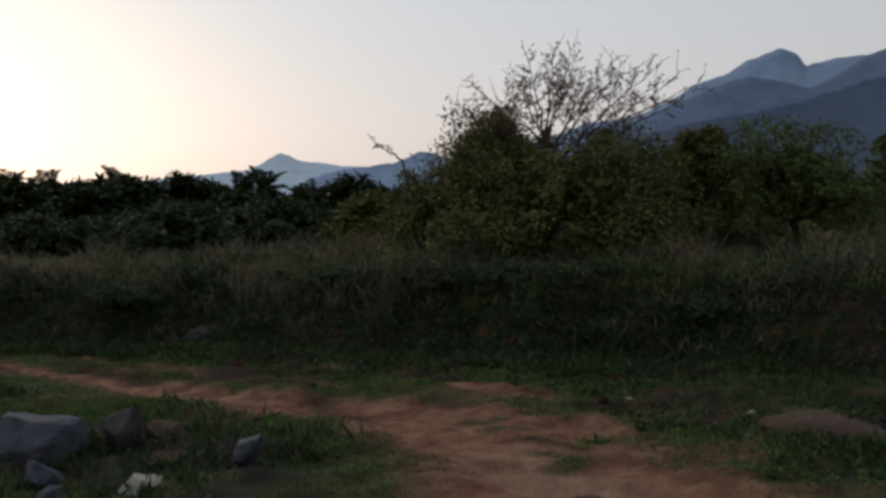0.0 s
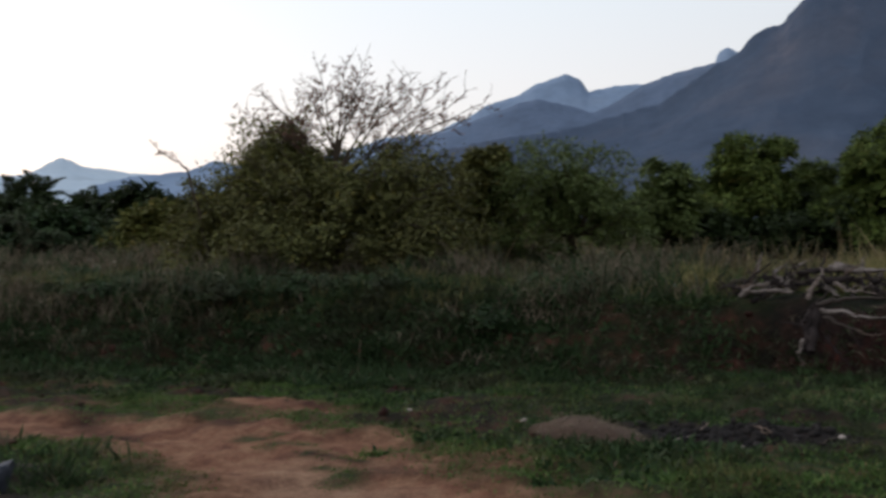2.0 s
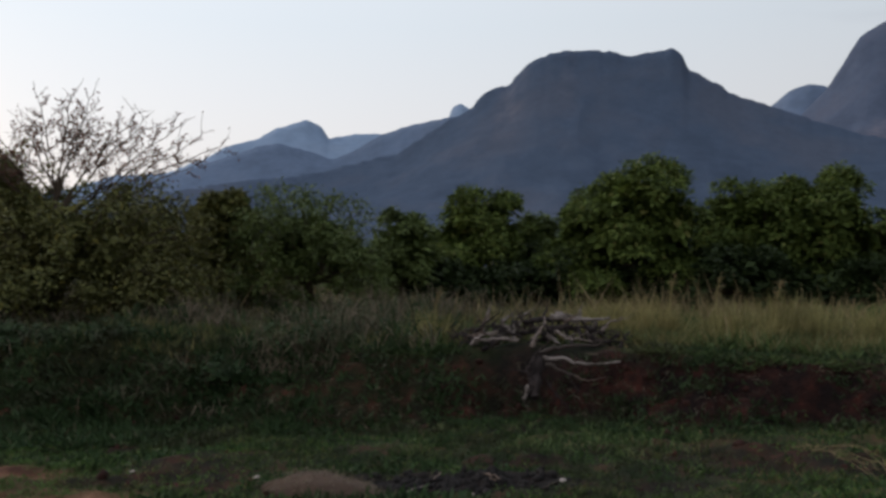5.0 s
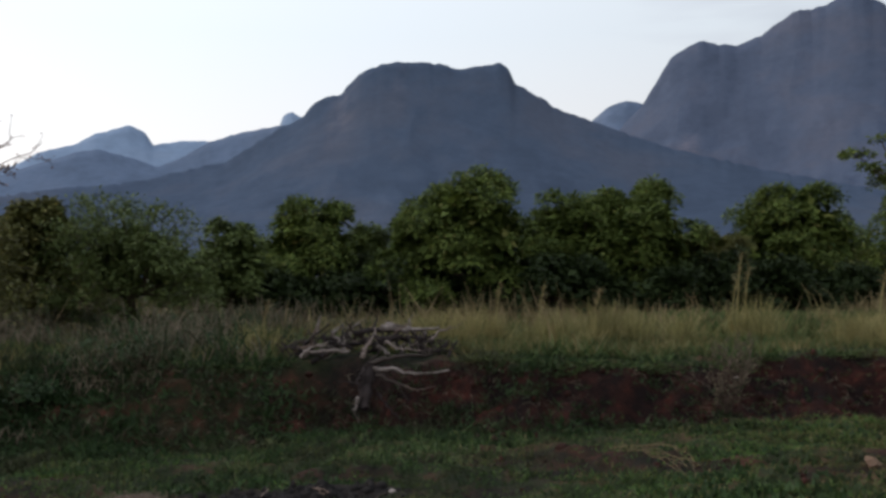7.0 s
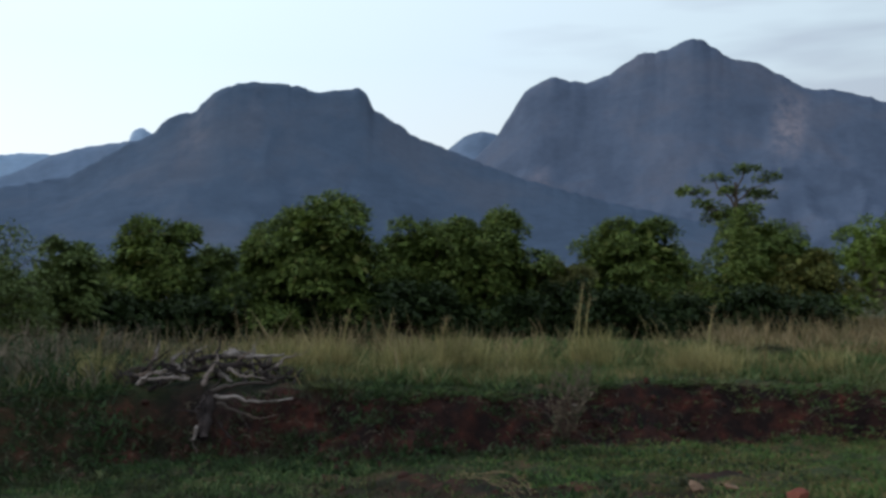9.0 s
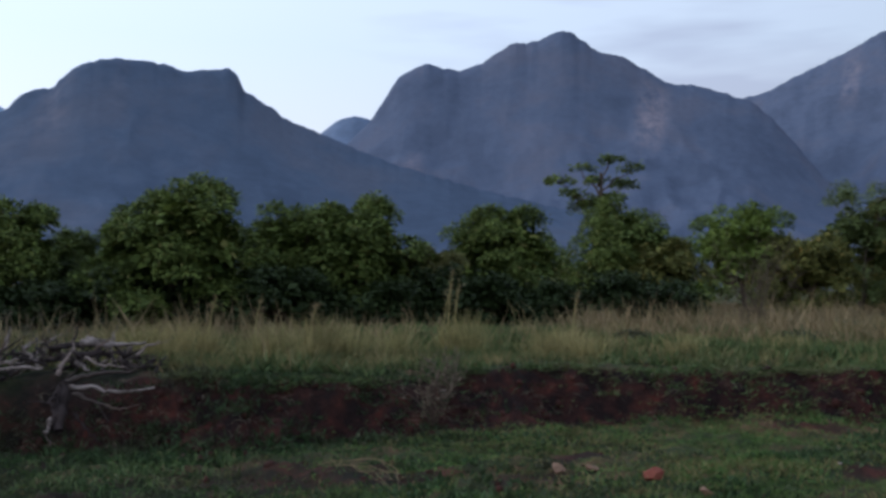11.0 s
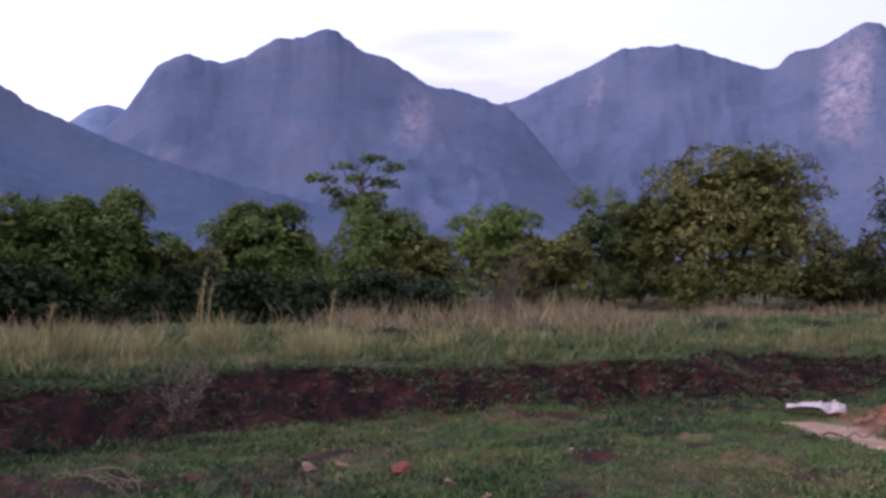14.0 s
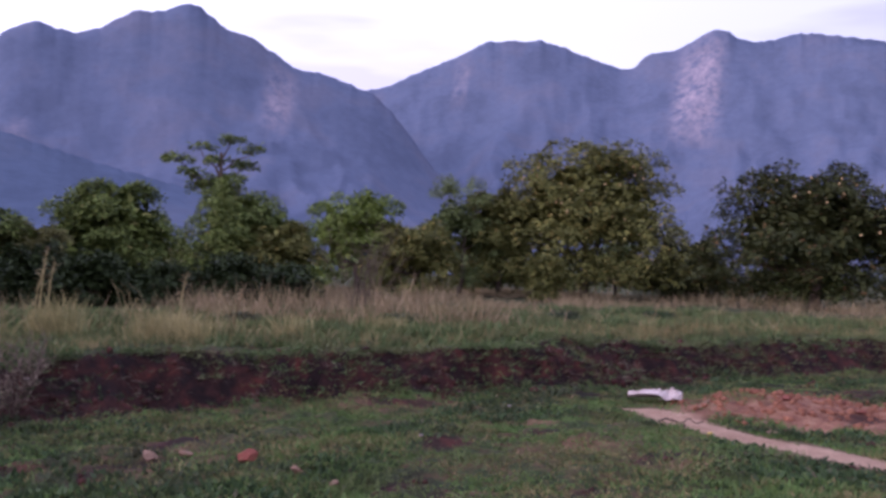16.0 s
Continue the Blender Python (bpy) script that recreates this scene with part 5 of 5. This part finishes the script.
# low broad weeds in drifts
x, y = scatter(rng, 19000, -15, 17, 3.5, 11.3)
drift = rough(x * 0.55, y * 0.9, 47)
keep = (y < bank_foot(x) + 0.2) & (drift > 0.52) & (soil_share(x, y) < 0.3) & (near_line(x, y, TRACK)[0] > 0.9) & (hollow_share(x, y) < 0.4) & (sand_share(x, y) < 0.1) & (ash_shade_share(x, y) < 0.3) & (np.hypot(x, y) > 4.2)
x, y, drift = x[keep], y[keep], drift[keep]
tufts("low_weeds", rng, x, y, 7, 0.06 + 0.22 * (drift - 0.5), 0.035, WEED, "low broad-leaved weeds in drifts", 0.9, 0.2, 0.06, False)
# weeds and rank grass over the bank face, thick to the left
x, y = scatter(rng, 80000, -17, 18, 5, 14)
up = (y - bank_foot(x)) / 1.2 / bank_run(x)
thick = np.where(x < -2.0, 0.8, np.where(x < 0.5, 1.0, 0.95))
keep = (up > -0.35) & (up < 1.5) & (clear_of_heap(x, y) | (y < 10.9)) & (rng.random(len(x)) < thick * (0.3 + 1.2 * (rough(x * 0.9, y * 0.9, 52) - 0.2)) * np.where(up > 0.8, 0.7, 1) * np.where((up < 0.0), 0.5, 1))
x, y = x[keep], y[keep]
lush = rough(x * 0.6, y * 0.6, 53)
size = np.where(x < -2.0, 0.06 + 0.2 * lush, 0.05 + 0.15 * lush)
wide = np.where(x < -2.0, 0.035, 0.022)
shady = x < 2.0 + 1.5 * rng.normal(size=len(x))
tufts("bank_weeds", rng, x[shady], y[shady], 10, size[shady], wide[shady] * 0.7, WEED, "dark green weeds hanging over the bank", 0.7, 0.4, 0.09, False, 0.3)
some = ~shady & (rng.random(len(x)) < 0.75 * smooth((rough(x * 1.1, y * 2.2, 54, 3) - 0.45 + 0.3 * smooth((x - 7.2) / 2.5)) * 7))
tufts("bank_grass", rng, x[some], y[some], 9, size[some] * 0.75, wide[some] * 0.55, HUMMOCK, "mats of green grass creeping over the red bank face", 0.8, 0.4, 0.09, False, 0.4)
# turf drooping over the lip
x = rng.uniform(-13, 17, 5200)
y = bank_foot(x) + (0.62 + 0.5 * grain(x * 0.8, bank_foot(x) * 0.3, 8)) * bank_run(x) * rng.uniform(0.84, 1.1, len(x))
keep = (rng.random(len(x)) < 0.25 + 0.9 * smooth((rough(x * 1.6, y * 0.4, 49, 3) - 0.4) * 5)) & clear_of_heap(x, y)
x, y = x[keep], y[keep]
tufts("lip_turf", rng, x, y, 8, 0.05 + 0.09 * rough(x * 1.7, y, 51), 0.012, HUMMOCK, "matted turf drooping over the lip of the bank", 0.7, 0.4, 0.07, False, 0.55)
# green sward on top of the bank
x, y = scatter(rng, 42000, -18, 24, 8, 19)
up = (y - bank_foot(x)) / 1.2
keep = (up > 0.98) & (up < 6) & (clear_of_heap(x, y) | (rng.random(len(x)) < 0.3)) & (rng.random(len(x)) < 0.9 * np.exp(-up * 0.25))
x, y = x[keep], y[keep]
high = 0.10 + 0.18 * rough(x * 0.7, y * 0.7, 55)
dry = rng.random(len(x)) < 0.25 + 0.5 * smooth((rough(x * 0.8, y * 0.8, 56) - 0.4) * 4)
tufts("bank_sward", rng, x[~dry], y[~dry], 7, high[~dry], 0.013, HUMMOCK, "green grass along the top of the bank", 0.6, 0.3, 0.06, False)
tufts("bank_dry_sward", rng, x[dry], y[dry], 7, high[dry] * 1.2, 0.012, TURF_DRY, "yellowing grass along the top of the bank", 0.5, 0.3, 0.06, False)
# tall yellow-green grass behind the lip: a lower growth and high clumps in it
x, y = scatter(rng, 5600, -16, 26, 9, 22)
up = y - bank_foot(x)
stand = rough(x * 0.9, y * 0.6, 57)
turn = np.degrees(np.arctan2(-x, y))
lot = np.where((turn < 9) & (turn > -30), 1.0, np.where(turn >= 9, 0.28, 0.45))
keep = (up > np.where(turn < -6, 2.1, 1.6) + 0.9 * rng.random(len(x))) & (rng.random(len(x)) < lot * smooth((stand - 0.45) * 8)) & clear_of_heap(x, y)
x, y, stand, turn, up = x[keep], y[keep], stand[keep], turn[keep], up[keep]
tufts("meadow_grass", rng, x, y, 18, (0.12 + 0.75 * (stand - 0.34)) * (0.35 + 1.0 * rng.random(len(x)) ** 1.4) * np.where(turn < -26, 0.7, 1.0), 0.0075, MEADOW, "yellow-green meadow grass behind the bank", 0.55, 0.6, 0.16)
x, y = scatter(rng, 430, -9, 24, 10, 19)
up = y - bank_foot(x)
turn = np.degrees(np.arctan2(-x, y))
keep = (up > 1.6) & (rng.random(len(x)) < np.where((turn < 8) & (turn > -27), 1.0, 0.1) * smooth((rough(x * 0.7, y * 0.5, 74, 3) - 0.4) * 5)) & clear_of_heap(x, y)
x, y = x[keep], y[keep]
high = 0.35 + 0.75 * rng.random(len(x)) ** 1.5
tufts("tall_grass", rng, x, y, 54, high, 0.007, STRAW, "tall clumps of grass gone to straw", 0.34, 0.65, 0.14)
tufts("seed_heads", rng, x, y, 7, high * 1.25, 0.017, STRAW_PINK, "loose seed heads swaying over the straw", 0.28, 0.35, 0.12)
# withered pinkish grass farther back
x, y = scatter(rng, 22000, -26, 52, 13, 50)
turn = np.degrees(np.arctan2(-x, y))
d = np.hypot(x, y)
clump = rough(x * 0.45, y * 0.3, 58, 3)
keep = (d > 16) & (d < 56) & (rng.random(len(x)) < np.where(turn < -20, np.where(turn < -46, 0.35, 0.8), np.where(turn > 38, 0.15, 0.4)) * smooth((clump - 0.44) * 5)) & (y > bank_foot(x) + 4)
x, y, clump = x[keep], y[keep], clump[keep]
tufts("withered_grass", rng, x, y, 11, (0.2 + 1.6 * (clump - 0.38)) * (0.35 + 0.9 * rng.random(len(x))) * (0.4 + 0.9 * rough(x * 0.3, y * 0.2, 59, 2)), 0.02, STRAW_PINK, "withered brown grass in front of trees", 0.5, 0.4, 0.3, False)
# leafy weeds on the field beyond the lip
x, y = scatter(rng, 12500, -3, 24, 10.5, 20)
up = y - bank_foot(x)
clump = rough(x * 0.8, y * 0.6, 66, 3)
turn = np.degrees(np.arctan2(-x, y))
keep = (up > 0.9) & (rng.random(len(x)) < np.where(turn < -24, 0.9, 0.65) * smooth((clump - 0.38) * 5)) & clear_of_heap(x, y)
x, y, clump = x[keep], y[keep], clump[keep]
tufts("field_weeds", rng, x, y, 9, 0.08 + 0.6 * (clump - 0.35), 0.028, HUMMOCK, "leafy green weeds in hummocks beyond the bank", 0.8, 0.3, 0.08, False)
# brownish rank grass on the left bank
x, y = scatter(rng, 14000, -20, -1.2, 6, 20)
up = y - bank_foot(x)
clump = rough(x * 0.8, y * 0.6, 61, 3)
keep = (up > 0.35) & clear_of_heap(x, y) & (rng.random(len(x)) < 0.9 * smooth((clump - 0.36) * 4) * np.where(up < 1.0, 0.3, 1) * np.where(x > -3.8, 0.18, 1) * np.where(up > 2.6, 0.4, 1))
x, y, clump = x[keep], y[keep], clump[keep]
high = (0.42 + 2.0 * (clump - 0.35)) * np.where(up[keep] < 1.0, 0.5, 1.0) * (0.5 + 0.8 * rng.random(len(x)))
some = rng.random(len(x)) < 0.62
tufts("rank_grass", rng, x[some], y[some], 13, high[some], 0.013, RANK, "brownish rank grass on the overgrown bank", 0.3, 0.45, 0.12)
tufts("rank_weeds", rng, x[~some], y[~some], 13, high[~some] * 0.9, 0.02, WEED, "dark rank weeds on the overgrown bank", 0.35, 0.45, 0.12)
# rank weeds among the boulders
x, y = scatter(rng, 150, -8.6, -5.4, 2.6, 5.2)
keep = (soil_share(x, y) < 0.4)
x, y = x[keep], y[keep]
tufts("boulder_weeds", rng, x, y, 9, 0.10 + 0.14 * rough(x * 2, y * 2, 67), 0.022, WEED, "dark weeds growing between boulders", 0.6, 0.3, 0.06, False)
# olive weeds at the foot of the bank
x, y = scatter(rng, 170, -2.4, 0.5, 8.4, 10.0)
keep = grain(x * 2.2, y * 2.2, 69) > 0.5
x, y = x[keep], y[keep]
tufts("foot_weeds", rng, x, y, 8, 0.12 + 0.3 * rough(x * 1.5, y * 1.5, 68), 0.01, HUMMOCK, "olive bent weeds at the foot of the bank", 0.45, 0.5, 0.07)

# tall single clumps along the lip
for i, (turn, dist, top) in enumerate([(-4.2, 12.3, 1.55), (-3.6, 12.5, 1.35), (-6.7, 13, 1.65), (-8.5, 13.2, 1.5), (-15.8, 14, 1.75), (13.6, 12.4, 1.35), (4, 13.5, 1.5), (2.5, 13, 1.55), (1, 13.4, 1.6),
                                       (-0.5, 13, 1.45), (-20.4, 13.4, 1.35), (-21.5, 13.8, 1.4), (-23.0, 13.2, 1.3), (-11.5, 13.5, 1.4), (-28.5, 14, 1.35), (-34, 15, 1.3)]):
    rng = np.random.default_rng(540 + i)
    x, y = flat(turn, dist)
    z = float(ground_z(x, y))
    n = 300
    base = rng.normal(size=(n, 3)) * [0.13, 0.13, 0]
    base[:, 2] = ground_z(x + base[:, 0], y + base[:, 1]) - z
    way = np.stack([rng.normal(size=n) * 0.2 + base[:, 0] * 0.8, rng.normal(size=n) * 0.2 + base[:, 1] * 0.6, np.ones(n)], -1)
    clump = put("grass_clump", mesh_of("grass_clump", *blades(rng, base, way, (top - z) * rng.uniform(0.35, 1.1, n), 0.0075, 0.3)), STRAW)
    clump.matrix_basis = pose(x, y, z - 0.01)
    tagged(clump, "tall upright clump of straw-coloured grass on the bank", "grass clump", "tall grass clumps")

# single tall plumes
for i, (turn, dist, top) in enumerate([(-14.5, 14.6, 1.95), (-14.9, 14.4, 1.75), (-6.3, 12.6, 1.45), (-0.4, 13.0, 1.5), (-22.0, 15.0, 1.6), (13.6, 12.5, 1.3), (-14.2, 14.9, 1.55), (-3.0, 14.0, 1.5)]):
    rng = np.random.default_rng(500 + i)
    x, y = flat(turn, dist)
    z = float(ground_z(x, y))
    plume = thing("grass_plume", (x, y, z - 0.02), "tall straw-coloured grass stalk with a loose plume", "grass stalk", "tall grass stalks")
    p = np.array([(0, 0, 0), (0.02, 0, (top - z) * 0.4), (0.05, 0, (top - z) * 0.75), (0.1, 0, top - z)])
    put("stalk", mesh_of("stalk", *tube(p, [0.014, 0.012, 0.009, 0.004], 5)), STRAW, plume)
    n = 44
    u = rng.uniform(0.55, 1.0, n)
    b = np.stack([np.interp(u, [0, 0.4, 0.75, 1], p[:, k]) for k in range(3)], -1)
    put("plume", mesh_of("plume", *blades(rng, b, rng.normal(size=(n, 3)) * 0.35 + [0.1, 0, 1], 0.16, 0.01, 0.3)), STRAW_PINK, plume)
    n = 26
    put("leaf_sheath", mesh_of("leaf_sheath", *blades(rng, rng.normal(size=(n, 3)) * [0.05, 0.05, 0], rng.normal(size=(n, 3)) * 0.25 + [0, 0, 1], (top - z) * 0.6, 0.02, 0.3)), STRAW, plume)

# clods and crumbling lumps over the bank face
rng = np.random.default_rng(97)
x, y = scatter(rng, 13000, -12, 17, 6, 12.5)
up = y - bank_foot(x)
keep = (up > -0.25) & (up < 0.8) & (rng.random(len(x)) < np.where(x < -2.5, 0.06, 0.7))
xs, ys = scatter(rng, 9000, -12, 15, 3.5, 10)
in_hollow = (rng.random(len(xs)) < 0.3) & (hollow_share(xs, ys) > 0.5) & (soil_share(xs, ys) < 0.3)
x, y = np.concatenate([x[keep], xs[in_hollow]]), np.concatenate([y[keep], ys[in_hollow]])
bm = bmesh.new()
bmesh.ops.create_icosphere(bm, subdivisions=1, radius=1)
ball = np.array([v.co[:] for v in bm.verts])
ball_faces = np.array([[v.index for v in f.verts] for f in bm.faces])
bm.free()
n = len(x)
size = (0.013 + 0.055 * rng.random((n, 1, 1)) ** 3) * rng.uniform(0.6, 1.3, (n, 1, 3))
lumps = ball[None] * size * rng.uniform(0.5, 1.4, (n, len(ball), 1)) + np.stack([x, y, ground_z(x, y)], -1)[:, None]
tagged(put("bank_clods", mesh_of("bank_clods", lumps.reshape(-1, 3), (ball_faces[None] + np.arange(n)[:, None, None] * len(ball)).reshape(-1, 3)), DARK_RED),
       "crumbling clods of dark red earth on the bank face", "clods", kind="stuff")


# crumbling clods over the heap of red earth beside the path
rng = np.random.default_rng(96)
x, y = scatter(rng, 1500, 8.9, 13.0, 5.2, 8.1)
keep = rng.random(len(x)) < smooth(1.4 - np.hypot((x - 10.7) / 1.9, (y - 6.8) / 1.1)) * (sand_share(x, y) < 0.05)
x, y = x[keep], y[keep]
n = len(x)
size = (0.012 + 0.05 * rng.random((n, 1, 1)) ** 3) * rng.uniform(0.6, 1.3, (n, 1, 3))
lumps = ball[None] * size * rng.uniform(0.5, 1.4, (n, len(ball), 1)) + np.stack([x, y, ground_z(x, y)], -1)[:, None]
tagged(put("heap_clods", mesh_of("heap_clods", lumps.reshape(-1, 3), (ball_faces[None] + np.arange(n)[:, None, None] * len(ball)).reshape(-1, 3)), RED_EARTH),
       "orange-red crumbs and clods of dug earth", "clods", kind="stuff")
# dead roots and straws hanging out of the bank face
rng = np.random.default_rng(99)
x, y = scatter(rng, 5200, -4, 17, 7, 12.5)
up = y - bank_foot(x)
keep = (up > 0.15) & (up < 1.1) & (rng.random(len(x)) < smooth((rough(x * 1.4, y * 1.4, 77) - 0.35) * 4))
x, y = x[keep], y[keep]
tufts("bank_roots", rng, x, y, 5, 0.2, 0.006, RANK, "thin dead roots and straws on the bank face", 1.2, 0.6, 0.08, True, 0.35)


# small things at the sandy path
stone("path_stone", 8.75, 5.75, (0.1, 0.07, 0.035), 20, CLAY, "flat pale stone on the sandy path", 381, "stone")
stone("path_stone", 8.35, 6.55, (0.05, 0.04, 0.025), 60, EARTH, "small dark stone on the sandy path", 382, "stone")
x, y = 8.5, 6.75
stick = thing("stick", (x, y, float(ground_z(x, y)) + 0.015), "thin dark crooked stick across the sandy path", "stick")
put("stem", mesh_of("stem", *bough(np.random.default_rng(4), (-0.16, 0.12, 0), (0.2, -0.2, 0.02), 0.012, 0.006, 0.12, 7, 6)), BARK, stick, shade=True)
for x, y in [(7.55, 5.6)]:
    rng = np.random.default_rng(int(x * 100))
    flower = thing("wild_flower", (x, y, float(ground_z(x, y))), "small yellow wild flower in the turf", "flower", "wild flowers")
    put("stalk", mesh_of("stalk", *tube([(0, 0, 0), (0.01, 0, 0.05), (0.0, 0, 0.1)], [0.004, 0.003, 0.003], 4)), TURF, flower)
    a = np.arange(7) * 0.9
    put("blossom", mesh_of("blossom", *leaves(rng, np.tile([0, 0, 0.1], (7, 1)), np.stack([np.cos(a), np.sin(a), a * 0 + 0.5], -1), 0.03, 0.02)), PETAL, flower)
# crumbs and charred bits in the dark hollow
rng = np.random.default_rng(98)
x, y = rng.normal(-1.75, 0.5, 420), rng.normal(7.45, 0.18, 420)
n = len(x)
size = rng.uniform(0.012, 0.045, (n, 1, 1)) * rng.uniform(0.6, 1.4, (n, 1, 3))
lumps = ball[None] * size * rng.uniform(0.7, 1.25, (n, len(ball), 1)) + np.stack([x, y, ground_z(x, y)], -1)[:, None]
tagged(put("charred_crumbs", mesh_of("charred_crumbs", lumps.reshape(-1, 3), (ball_faces[None] + np.arange(n)[:, None, None] * len(ball)).reshape(-1, 3)), CHAR),
       "dark charred crumbs in a burnt hollow", "crumbs", kind="stuff")
for k in range(6):
    x, y = rng.normal(-1.6, 0.5), rng.normal(7.4, 0.15)
    bit = thing("burnt_stick", (x, y, float(ground_z(x, y)) + 0.02), "short pale burnt stick in a dark hollow", "stick", "burnt sticks", turn=float(rng.uniform(0, 180)))
    put("stem", mesh_of("stem", *bough(rng, (-0.09, 0, 0), (0.09, 0, 0.02), 0.008, 0.005, 0.1, 6, 6)), DEADWOOD, bit, shade=True)
